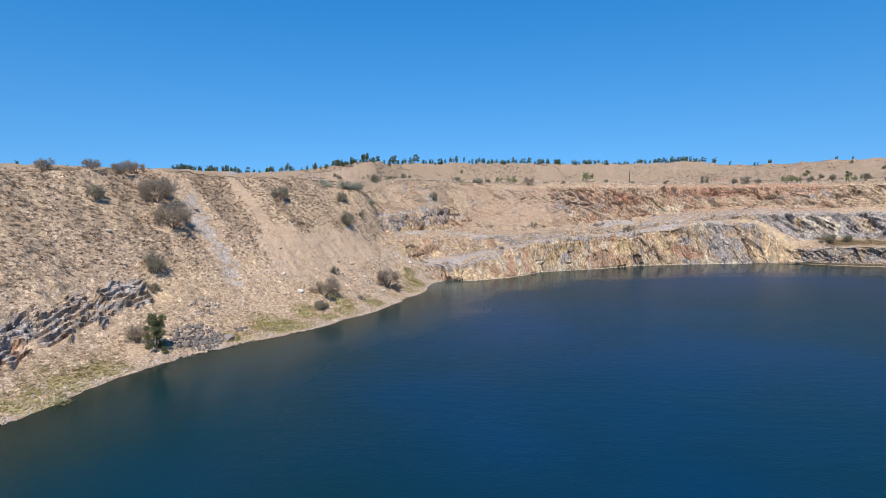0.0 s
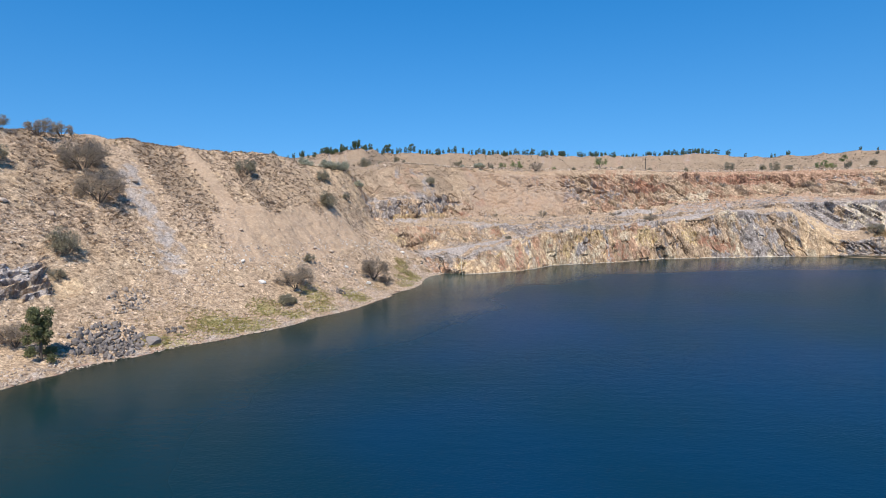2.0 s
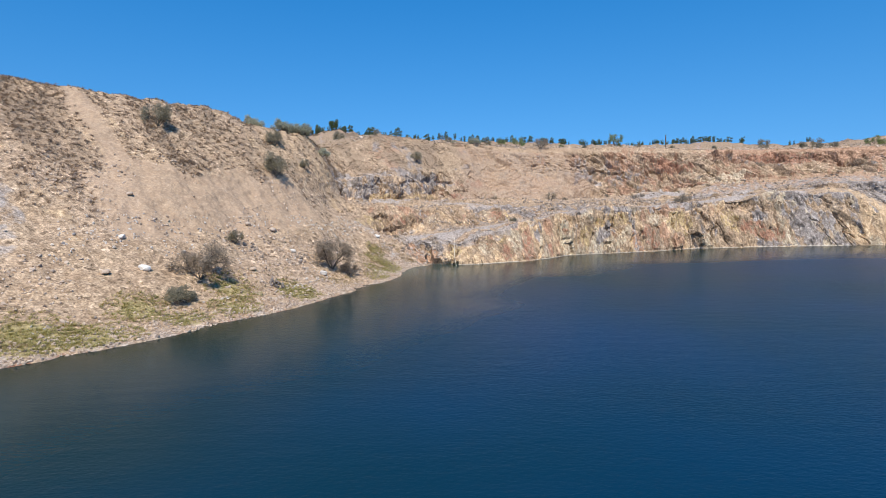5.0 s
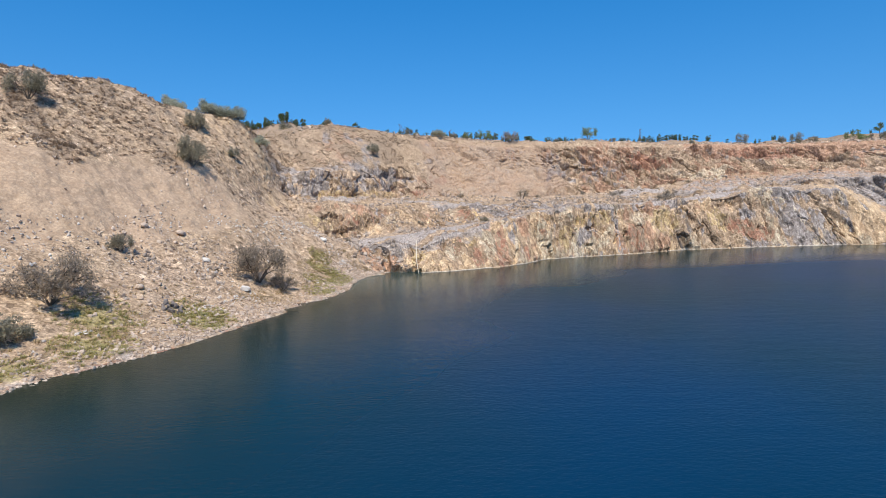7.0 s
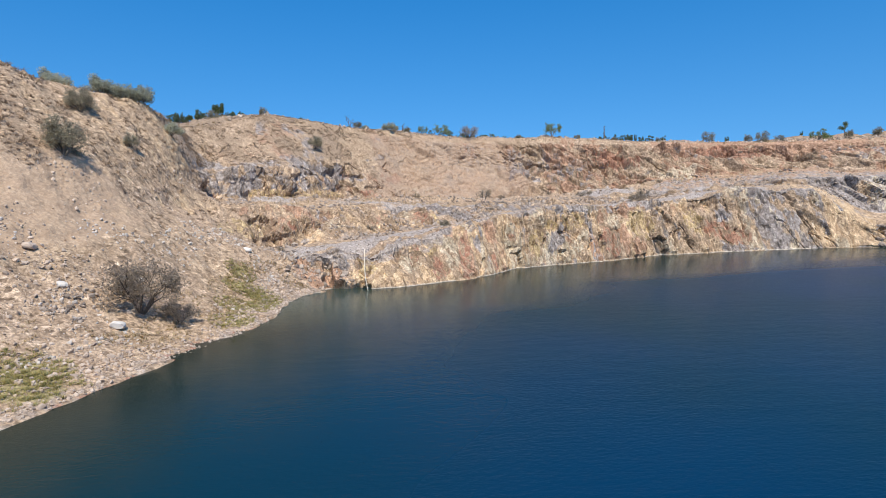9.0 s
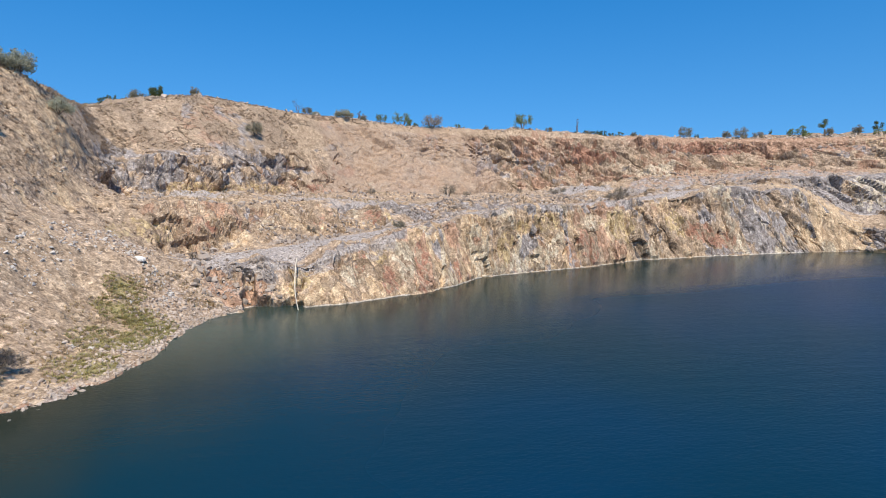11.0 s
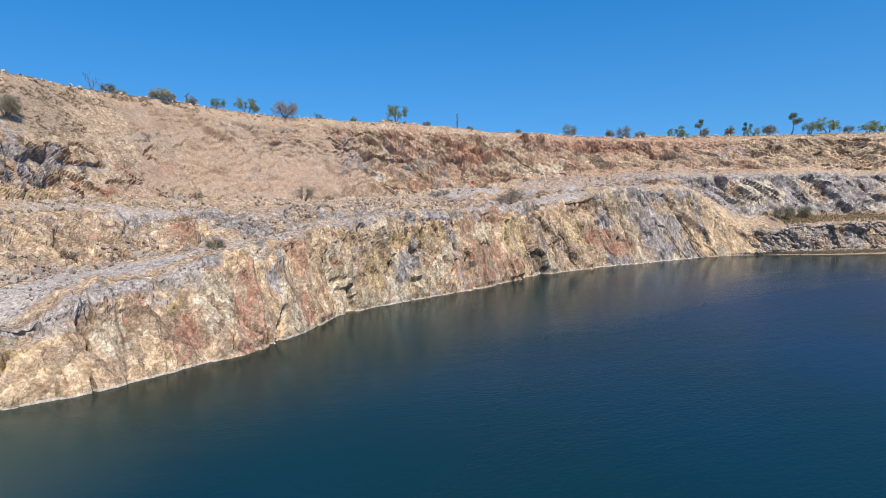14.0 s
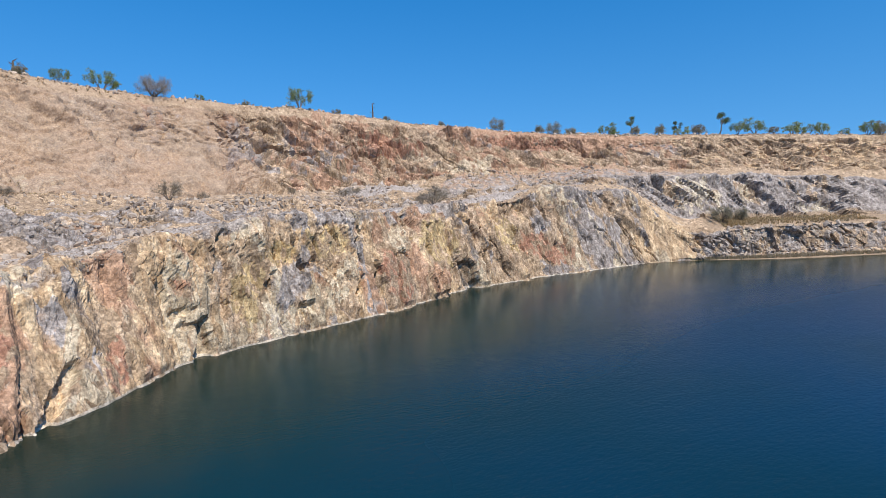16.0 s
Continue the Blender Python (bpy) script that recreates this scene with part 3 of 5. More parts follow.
    ledges = (1 - bed + np.floor(bed)) * (0.9 + 0.7 * fbm(tilt * (0.4, 0.4, 0.4), 3, 0.6, 48))
    small_ledges = facets_on(outcrop[idx], tilt * (0.55, 0.55, 2.0), 47, 0.2)[0] + 0.6 * (1 - small_bed + np.floor(small_bed))
    # crevices: upright in the lower wall, along the dipping beds elsewhere
    upright = np.sqrt(np.abs(fbm(np.stack([along * 0.32, p[:, 1] * 0.1, p[:, 2] * 0.07], 1), 3, 0.55, 101)))
    level = np.sqrt(np.abs(fbm(np.stack([along * 0.10, p[:, 1] * 0.1, p[:, 2] * 0.42], 1), 3, 0.55, 103)))
    dip = np.sqrt(np.abs(fbm(np.stack([(p[:, 0] * 0.75 + p[:, 2] * 0.9) * 0.34, p[:, 1] * 0.12, (p[:, 2] - p[:, 0]) * 0.05], 1), 4, 0.55, 107)))
    dip = dip - 0.45
    rills = fbm(np.stack([S[idx] * 9.0, V[idx] * 0.45, 0 * S[idx]], 1), 4, 0.55, 49)
    soft = fbm(p * 0.16, 4, 0.5, 5)
    fine = fbm(p * 0.9, 4, 0.55, 9)
    rough = np.abs(fbm(p * 0.45, 4, 0.55, 13))
    rocky = np.maximum(lower[idx], upper[idx])
    eastern = smooth(S[idx], 21.0, 22.0)
    steep = np.sqrt(np.abs(fbm(np.stack([(along * 0.9 + p[:, 2] * 0.55) * 0.55, p[:, 1] * 0.25, (p[:, 2] - along) * 0.12], 1), 4, 0.6, 113))) - 0.5
    # slabs that dip steeply to the east, and how broken the rock is from place to place
    slab_at = np.stack([along * 0.87 + p[:, 2] * 0.5, p[:, 1], p[:, 2] * 0.87 - along * 0.5], 1)
    slabs, _ = facets_on((lower[idx] + mid[idx]) * smooth(S[idx], 20.9, 21.2), slab_at * (0.55, 0.3, 0.13), 61, 0.25)
    thin_slabs, _ = facets_on((lower[idx] + mid[idx]) * smooth(S[idx], 20.9, 21.2), slab_at * (1.3, 0.6, 0.3), 67, 0.2)
    broken = 0.35 + 0.9 * smooth(fbm(p * (0.13, 0.13, 0.2), 3, 0.5, 127), -0.35, 0.45)
    d += (0.4 + 0.75 * broken) * (1 - 0.75 * slab_face[idx]) * lower[idx] * ((a * 0.62 + prisms * 0.36 + ribs * 0.18 + chunks * 0.14 + (upright - 0.5) * 0.4) * (1 - eastern) + (slabs * 0.6 + thin_slabs * 0.3) * eastern + b * 0.06 + f * 0.05 + fine * 0.05)
    west_up = 1 - smooth(S[idx], 14.2, 14.9)
    blocks_up, _ = facets_on(upper[idx] * (1 - smooth(S[idx], 14.6, 15.0)), beds * (0.42, 0.4, 0.36), 79, 0.3)
    plates, _ = facets_on(upper[idx] * plain_face[idx], slab_at * (0.2, 0.15, 0.11), 71, 0.08)
    small_plates, _ = facets_on(upper[idx] * plain_face[idx], slab_at * (0.5, 0.4, 0.42), 75, 0.15)
    steps = p[:, 2] * 0.75 + 1.6 * fbm(p * (0.12, 0.12, 0.25), 4, 0.55, 77)
    d += upper[idx] * plain_face[idx] * (plates * 0.8 + small_plates * 0.34 + (1 - steps + np.floor(steps)) * 0.3 + chunks * 0.14)
    crag = upper[idx] * smooth(S[idx], 16.9, 17.4) * (1 - 0.5 * eastern)
    crags = facets_on(crag, np.stack([slab_at[:, 0] * 0.24, zero, slab_at[:, 2] * 0.12], 1), 83, 0.08)[0]
    crag_beds = facets_on(crag, np.stack([slab_at[:, 0] * 0.75, zero, slab_at[:, 2] * 0.28], 1), 85, 0.25)[0]
    d += crag * (crags * 1.25 + crag_beds * 0.5 + chunks * 0.15)
    d += (0.4 + 0.8 * broken) * (1 - 0.65 * bump_at(S[idx], 14.5, 0.45, 0.3)) * upper[idx] * (1 - 0.75 * plain_face[idx]) * ((c * 0.6 * smooth(S[idx], 15.2, 17.0) + (blocks_up * 0.8 + b * 0.3 + chunks * 0.35) * west_up + (dip * 0.5 + steep * 0.6) * smooth(S[idx], 17.0, 17.6) * (1 - 0.4 * eastern)) + (level - 0.5) * 0.5 + e * 0.25 * smooth(S[idx], 15.2, 17.0) + f * 0.03 * (1 - west_up) + soft * 0.5 + fine * 0.06)
    big_blocks, _ = facets_on(mid[idx], p * (0.3, 0.3, 0.28), 73, 0.25)
    d += mid[idx] * eastern * broken * (slabs * 1.0 + thin_slabs * 0.4 + e * 0.15)
    d += mid[idx] * (1 - eastern) * (big_blocks * 0.75 + prisms * 0.4 + chunks * 0.25)
    d += outcrop[idx] * (ledges * 0.62 + small_ledges * 0.42 - 0.45)
    d += terrace[idx] * (soft * 0.5 + f * 0.16 + fine * 0.14)
    d += shelf[idx] * (soft * 0.10 + f * 0.035)
    # the crumbling edge of the ramp
    brink = north[idx] * bump_at(V[idx], 2.05, 0.2, 0.25)
    d += brink * (0.55 * fbm(np.stack([along * 0.35, zero, zero], 1), 4, 0.55, 161) + 0.1 * chunks + 0.1 * f)
    slope = (1 - north[idx]) * smooth(V[idx], 0.6, 2.0) * (1 - smooth(V[idx], 7.0, 8.5))
    d += slope * (soft * 0.4 + rills * 0.06 + fine * 0.10 - rough * 0.10 + f * 0.05)
    # open joints: deep and narrow, upright in the lower wall, dipping to the east above and beyond the corner
    rock_idx = np.flatnonzero(lower[idx] + upper[idx] + mid[idx] > 1e-3)

    def joints(u, v, w, seed, wide):
        k = rock_idx
        out = np.zeros(len(p))
        j = np.abs(fbm(np.stack([u[k], v[k], w[k]], 1), 4, 0.5, seed))
        out[k] = (1 - smooth(j, 0.0, wide)) * smooth(fbm(p[k] * 0.35, 2, 0.5, seed + 5), -0.15, 0.1)
        return out

    slope_u, slope_w = along * 0.62 + p[:, 2] * 0.78, p[:, 2] * 0.62 - along * 0.78
    d -= lower[idx] * (1 - slab_face[idx]) * (1 - eastern) * 0.65 * joints(along * 0.36, p[:, 1] * 0.1, p[:, 2] * 0.12, 131, 0.075)
    d -= upper[idx] * 0.8 * joints(slope_u * 0.26, p[:, 1] * 0.08, slope_w * 0.07, 139, 0.075) * (1 - 0.55 * plain_face[idx])
    d -= upper[idx] * (1 - 0.4 * plain_face[idx]) * 0.5 * joints(along * 0.15, p[:, 1] * 0.1, p[:, 2] * 0.4, 149, 0.07)
    d -= (mid[idx] * smooth(S[idx], 19.0, 20.0) + lower[idx] * eastern * (1 - slab_face[idx])) * 0.9 * joints(slab_at[:, 0] * 0.42, p[:, 1] * 0.1, slab_at[:, 2] * 0.08, 151, 0.09)
    d -= mid[idx] * (1 - eastern) * 0.5 * joints(slope_u * 0.3, p[:, 1] * 0.1, slope_w * 0.2, 157, 0.08)
    beach = (1 - smooth(V[idx], 0.6, 1.3)) * (1 - rocky)
    d += beach * (fine * 0.10 + soft * 0.18)
    d += smooth(V[idx], 6.7, 7.6) * (soft * 0.45 + fine * 0.22)
    for niches, v0, v1 in ((LOW_NICHES, -0.4, 2.0), (MID_NICHES, 2.9, 4.1), (HIGH_NICHES, 5.0, 7.0)):
        band = (V[idx] > v0) & (V[idx] < v1)
        for cx, cz, wide, tall, lean, deep in niches:
            u, w = np.abs(p[:, 0] - cx - lean * (p[:, 2] - cz)) / wide, np.abs(p[:, 2] - cz) / tall
            r = 0.6 * np.maximum(u, w) + 0.4 * (u + w) * 0.7 + 0.55 * fine
            d -= (0.5 if v0 > 2 else 0.7) * deep * (1 - smooth(r, 0.7, 1.15)) * band
    d *= 1 - 0.5 * north[idx] * (1 - smooth(V[idx], 0.1, 1.1))
    d *= smooth(V[idx], -0.95, -0.5) * (1 - 0.85 * smooth(S[idx], 22.5, 23.0) * (V[idx] < 0.6))
    out = P0.copy()
    out[idx] += n0[idx] * d[:, None]
    far = np.flatnonzero(V >= 8.0)
    lift = fbm(P0[far] * (0.03, 0.03, 0), 4, 0.5, 19) * 0.6 * (1 - smooth(V[far], 11.2, 12.2))
    gully = np.abs(fbm(P0[far] * (0.13, 0.13, 0.02), 3, 0.5, 29)) * bump_at(V[far], 9.6, 0.35, 0.3) * 1.6
    out[far, 2] += (lift - gully) * smooth(V[far], 8.0, 8.8)
    return out


P = shape_land()
GRID = P.reshape(R, C, 3)


# patches of green grass near the waterline: x, y, radius
PATCHES = [(-32.6, 42.1, 2.2), (-32.6, 47, 2.4), (-31.6, 50.8, 1.6), (-21.9, 69.5, 2.0), (-25.2, 63.8, 1.0), (-22.9, 63.5, 1.5), (-20.6, 68.3, 2.2), (-18.6, 70, 2.0), (-18.8, 75.4, 1.5), (-15.2, 82.6, 1.6),
           (-13.6, 79.0, 1.5), (-15.4, 75.4, 1.2), (-10.2, 85.2, 1.5), (-4.8, 98.5, 1.3), (-11.3, 87, 1.3), (-5.4, 102.5, 1.3), (-6.0, 106.8, 1.1), (-6.6, 109.2, 0.9), (-4.5, 106.5, 1.2), (-4.0, 103.8, 0.8), (-3.6, 105.6, 0.8)]


# patches of coloured rock: x, z, half width, half height, lean
RED_LOW = [(11.6, 1.3, 0.9, 1.6, 0.1), (39.1, 2.6, 1.7, 3.0, -0.35), (63.5, 3.2, 3.6, 2.0, -0.9), (22.5, 3.8, 0.7, 0.7, 0), (15.0, 1.6, 0.8, 2.6, 0.1), (9.2, 3.0, 0.5, 1.2, 0.2), (19.2, 1.5, 0.6, 1.5, 0)]
YELLOW_LOW = [(11.4, 3.9, 0.8, 1.5, 0.1), (26.5, 3.2, 1.3, 2.6, 0.1), (46.5, 5.0, 4.0, 2.6, -0.4), (33.0, 5.6, 2.0, 1.4, -0.3), (57.5, 4.8, 2.6, 2.6, -0.4), (29.0, 5.2, 1.4, 1.0, 0), (4.0, 1.8, 1.2, 1.1, 0)]
CREAM_LOW = [(13.2, 2.9, 1.2, 1.8, 0), (31.5, 1.5, 2.4, 1.6, 0.7), (40.5, 5.4, 1.6, 1.2, 0), (23.8, 2.6, 0.25, 2.6, 0.05), (8.6, 2.0, 1.1, 1.0, 0), (34.4, 3.6, 1.0, 1.5, 0.4), (17.5, 1.6, 0.3, 2.6, 0.1), (52.0, 1.2, 1.6, 1.6, 0)]
GREY_LOW = [(29.6, 3.2, 0.9, 1.6, 0.7), (53.5, 2.2, 0.9, 2.6, -0.3), (2.0, 2.6, 1.6, 0.9, 0), (24.8, 4.4, 0.5, 1.6, 0.1), (71.5, 4.5, 3.4, 4.5, -0.5), (9.0, 4.3, 2.0, 0.7, 0)]
RED_MID = [(-4.2, 5.7, 1.2, 0.9, 0), (5.6, 6.4, 1.0, 0.7, 0), (11.7, 6.6, 1.5, 0.9, 0), (5.6, 10.4, 1.6, 1.0, 0), (82.0, 18.9, 9.0, 1.6, 0), (56.0, 17.5, 5.0, 2.0, -0.8)]
BROWN_HIGH = [(42.0, 15.8, 11.0, 4.5, -0.9), (57.0, 15.5, 4.0, 3.0, -0.9), (80.0, 18.6, 14.0, 1.8, -0.3), (104.0, 18.0, 8.0, 1.6, 0), (2.0, 13.6, 4.0, 1.2, -0.5)]
YELLOW_MID = [(-9.0, 6.2, 1.6, 1.0, 0), (-7.3, 5.5, 1.2, 1.0, 0.2), (-7.6, 10.0, 3.2, 0.7, 0), (-1.0, 10.2, 4.0, 0.6, 0), (83.0, 10.4, 4.0, 1.0, -0.8), (13.3, 6.6, 0.6, 0.9, 0)]
CREAM_MID = [(110.5, 9.6, 2.2, 2.4, -0.5), (10.0, 6.9, 1.2, 0.7, 0), (1.0, 6.0, 1.5, 0.8, 0), (58.5, 16.2, 2.0, 1.8, -0.6), (62.0, 14.0, 2.6, 1.0, -0.6), (15.0, 11.0, 4.0, 0.9, 0)]
GREY_MID = [(-13.5, 11.2, 1.6, 1.6, 0), (-7.2, 12.0, 1.7, 1.3, -0.6), (-4.6, 11.4, 1.6, 1.5, -0.4), (-0.6, 17.5, 2.6, 0.8, 0), (2.8, 12.4, 3.2, 1.0, -0.4), (8.2, 6.9, 0.8, 0.7, 0), (12.0, 10.4, 2.0, 1.0, 0), (120.0, 10.5, 6.0, 2.6, 0)]


def zone(spots, v0, v1, wobble):
    """How far each point lies in the patches."""
    out = np.zeros(len(P))
    k = np.flatnonzero((V > v0) & (V < v1) & (S > 11.0) & (S < 26.3))
    for x, z, rx, rz, lean in spots:
        r = np.hypot((P[k, 0] - x - lean * (P[k, 2] - z)) / rx, (P[k, 2] - z) / rz) + 0.3 * wobble[k]
        out[k] = np.maximum(out[k], 1 - smooth(r, 0.6, 1.25))
    return out


def geology():
    """Which rock and which cover lies where."""
    big = fbm(P * 0.11, 3, 0.5, 51)
    mid = fbm(P * (0.3, 0.3, 0.12), 3, 0.55, 57)
    north = smooth(S, 11.3, 11.9) * (1 - smooth(S, 26, 26.4))
    lower, upper = bump_at(V, 1.1, 1.0, 0.1), bump_at(V, 6.05, 0.95, 0.12)
    east = smooth(S, 20.9, 21.6)
    grey, rust, ochre = np.zeros(len(P)), np.zeros(len(P)), np.zeros(len(P))
    gravel, grass, pale = np.zeros(len(P)), np.zeros(len(P)), np.zeros(len(P))
    tall = P * (0.22, 0.22, 0.06)
    n1, n2, n3, n4 = (fbm(tall + 40.0 * k, 3, 0.6, 61 + 3 * k) for k in range(4))
    blend = S + 0.5 * mid + 0.22 * (V - 1.2)
    east = smooth(blend, 20.4, 21.3)
    west = 1 - east
    ochre += north * lower * west * (0.26 + 0.4 * smooth(n1, -0.25, 0.45))
    rust += north * lower * west * (0.26 + 0.5 * smooth(n2, -0.05, 0.5)) * (1 - 0.55 * smooth(S, 18.4, 19.0))
    pale += north * lower * west * (0.1 + 0.5 * smooth(n4, 0.1, 0.7))
    grey += north * lower * west * (smooth(n3, 0.1, 0.7) * 0.42 + bump_at(S, 12.0, 0.5, 0.4) * smooth(V, 0.7, 1.6) * 0.35)
    slab = bump_at(blend, 22.55, 0.33, 0.2)
    grey += north * lower * east * (0.5 + 0.35 * n3) * (1 - slab)
    ochre += slab * north * bump_at(V, 1.3, 1.4, 0.5) * (0.6 + 0.3 * n1)
    pale += east * north * lower * smooth(n4, 0.2, 0.6) * 0.6
    grey += north * bump_at(V, 3.5, 0.5, 0.1) * (0.42 + 0.6 * big)
    ochre += north * bump_at(V, 3.5, 0.5, 0.1) * (1 - smooth(S, 15.5, 16.5)) * (0.3 + 0.4 * mid)
    rust += north * bump_at(V, 3.5, 0.5, 0.1) * (1 - smooth(S, 15.5, 16.5)) * (0.2 - 0.4 * mid)
    grey += smooth(S, 22.6, 23.2) * north * bump_at(V, 3.6, 0.5, 0.2) * (0.46 + 0.4 * n3)
    pale += smooth(S, 22.6, 23.2) * north * bump_at(V, 3.6, 0.5, 0.2) * smooth(n4, 0.0, 0.5) * 0.6
    grey += upper * bump_at(S, 13.0, 1.2, 0.4) * (1 - smooth(V, 5.9, 6.4)) * (0.26 + 0.5 * big)
    rust += upper * bump_at(S, 13.4, 1.3, 0.4) * (1 - smooth(V, 5.4, 5.8)) * (0.32 + 0.5 * mid)
    rust += upper * smooth(S, 17.3, 18.0) * (0.36 + 0.4 * mid) * (1 - smooth(S, 23, 24.5) * 0.5)
    rust += smooth(S, 19.0, 20.2) * (1 - smooth(S, 22.5, 24.0)) * bump_at(V, 6.7, 0.35, 0.25) * 0.55
    plain = bump_at(S, 16.0, 1.4, 0.3) * upper
    rust += plain * (0.02 + 0.2 * mid)
    grey += plain * (0.2 + 0.35 * big)
    pale += plain * 0.3 * n4
    rust += plain * 0.3 * smooth(V + 0.25 * mid, 6.35, 6.75)
    ochre += upper * smooth(S, 20.5, 22) * (0.25 + 0.5 * mid)
    pale += bump_at(S, 20.0, 0.25, 0.2) * bump_at(V, 5.2, 0.25, 0.2) * 0.7
    gravel += north * bump_at(V, 2.52, 0.14, 0.14) * (0.7 + 0.2 * mid) * (1 - smooth(S, 20.8, 21.8))
    grey += north * bump_at(V, 2.15, 0.2, 0.12) * (0.4 + 0.3 * big) * (1 - smooth(S, 20.8, 21.8))
    gravel += north * bump_at(V, 2.15, 0.2, 0.12) * (0.3 + 0.3 * mid) * (1 - smooth(S, 20.8, 21.8))
    gravel += north * bump_at(V, 2.8, 0.3, 0.15) * (0.36 + 0.3 * mid) * (1 - smooth(S, 20.8, 21.6))
    ochre += slab * north * bump_at(V, 2.5, 0.6, 0.2) * 0.45
    grey += smooth(S, 20.8, 21.6) * north * bump_at(V, 2.6, 0.5, 0.2) * 0.4 * (1 - smooth(S, 23.0, 23.3))
    mound = (1 - smooth(S, 14.4, 15.0)) * north * smooth(V, 5.8, 6.2)
    grass += mound * (0.46 + 0.4 * mid)
    rust += mound * (0.25 + 0.4 * big)
    grey += mound * (0.12 + smooth(n3, 0.1, 0.5) * 0.4)
    gravel += north * bump_at(V, 4.4, 0.5, 0.2) * (0.27 + 0.5 * big) * (1 - smooth(S, 19.0, 20.0))
    grass += bump_at(S, 21.5, 1.8, 0.5) * bump_at(V, 4.5, 0.5, 0.2) * 0.4
    rust += bump_at(S, 21.5, 1.8, 0.5) * bump_at(V, 4.5, 0.5, 0.2) * 0.5
    grey += bump_at(S, 21.5, 1.8, 0.5) * bump_at(V, 4.3, 0.4, 0.2) * 0.5
    grass += bump_at(S, 24.3, 0.9, 0.4) * bump_at(V, 2.7, 0.35, 0.2) * 0.75
    left = 1 - smooth(S, 10.8, 11.6)
    rust += smooth(V, 6.9, 7.3) * (0.36 + 0.3 * mid) * (1 - left)
    grass += smooth(V, 6.9, 7.3) * (0.34 + 0.14 * (1 - left) + 0.3 * big) * (1 - smooth(V, 8.7, 9.1) * 0.5)
    gullies = fbm(np.stack([S * 9.0, V * 0.6, 0 * S], 1), 3, 0.6, 95)
    rust += smooth(V, 8.8, 9.2) * (0.3 + 0.3 * mid)
    red_far = smooth(V, 8.6, 9.2) * (0.36 + 0.25 * gullies) * (1 - smooth(V, 10.6, 11.2))
    grass += smooth(V, 8.8, 9.2) * (0.42 - 0.25 * gullies)
    grey += smooth(V, 8.8, 9.2) * (0.34 + 0.2 * gullies)
    grey += left * outcrop_band(S, V) * 0.55
    rust += outcrop_band(S, V) * (0.2 + bump_at(S, 4.2, 0.35, 0.2) * 0.5)
    ochre += left * bump_at(S, 5.8, 0.12, 0.1) * bump_at(V, 2.5, 0.2, 0.2) * 0.6
    # a chute of pale grey scree, and tussock ground on the upper slope
    chute = bump_at(S + 0.12 * mid, 7.0, 0.08, 0.15)
    gravel += left * chute * bump_at(V, 4.4, 1.6, 0.8) * 0.52
    gravel += left * bump_at(S, 5.2, 0.8, 0.4) * bump_at(V - 0.6 * (S - 5.2), 3.1, 0.4, 0.4) * 0.36
    gravel += left * (1 - smooth(V, 0.25, 0.6)) * 0.45
    bare = np.maximum(bump_at(S, 8.8, 1.0, 0.25) * bump_at(V + 0.3 * mid, 3.75, 0.75, 0.4), bump_at(S + 0.05 * mid, 8.05, 0.07, 0.06) * bump_at(V, 5.6, 1.3, 0.3))
    runs = fbm(np.stack([S * 5.0, V * 0.35, 0 * S], 1), 3, 0.6, 91)
    ochre += bump_at(S, 11.0, 0.35, 0.3) * bump_at(V, 5.5, 1.5, 0.5) * 0.45
    rust += left * smooth(V, 2.0, 3.5) * smooth(runs, 0.05, 0.6) * 0.3
    ochre += left * smooth(V, 1.5, 3.0) * smooth(-runs, 0.1, 0.5) * 0.42
    grey += left * smooth(fbm(np.stack([S * 4.0 + 9, V * 0.3, 0 * S], 1), 3, 0.6, 93), 0.25, 0.7) * 0.12
    grass += left * smooth(V, 3.4, 5.2) * (0.36 + 0.25 * mid + 0.35 * runs) * (1 - chute) * (1 - 0.9 * smooth(S, 9.5, 10.2)) * (1 - 0.8 * bare)
    grass += left * bump_at(V, 0.9, 0.3, 0.3) * 0.3
    grass += smooth(S, 22.8, 23.2) * north * (1 - smooth(V, 0.3, 0.6)) * 0.8
    gravel += bump_at(S, 13.3, 0.9, 0.4) * bump_at(V, 1.85, 0.15, 0.15) * 0.45
    pale += bump_at(S, 12.6, 0.5, 0.3) * bump_at(V, 2.5, 0.16, 0.1) * 0.75
    # the coloured patches take the place of what lay there
    red_line = (1 - smooth(S, 10.8, 11.6)) * (1 - smooth(P[:, 2], 0.03, 0.12)) * 0.6
    wobble = fbm(P * (0.9, 0.9, 0.5), 3, 0.55, 65)
    red, yellow = np.zeros(len(P)), np.zeros(len(P))
    patches = [[zone(a, -0.5, 2.08, wobble) + zone(b, 2.85, 7.1, wobble) for a, b in
                ((GREY_LOW, GREY_MID), (CREAM_LOW, CREAM_MID), (YELLOW_LOW, YELLOW_MID), (RED_LOW, RED_MID))]][0]
    for k, m in enumerate(patches):
        for channel in (grey, rust, ochre, pale, red, yellow):
            channel *= 1 - 0.75 * m
        (grey, pale, yellow, red)[k][:] += np.where(V < 2.1, (0.5, 0.55, 0.58, 0.56)[k], (0.36, 0.38, 0.5, 0.5)[k]) * m
    red += red_line + 0.7 * red_far
    brown = zone(BROWN_HIGH, 5.0, 7.1, wobble)
    red += 0.24 * brown
    grey += 0.36 * brown
    ochre *= 1 - 0.6 * brown
    hard = north * (lower + bump_at(V, 3.5, 0.45, 0.1) + bump_at(V, 5.9, 0.85, 0.15)) + outcrop_band(S, V)
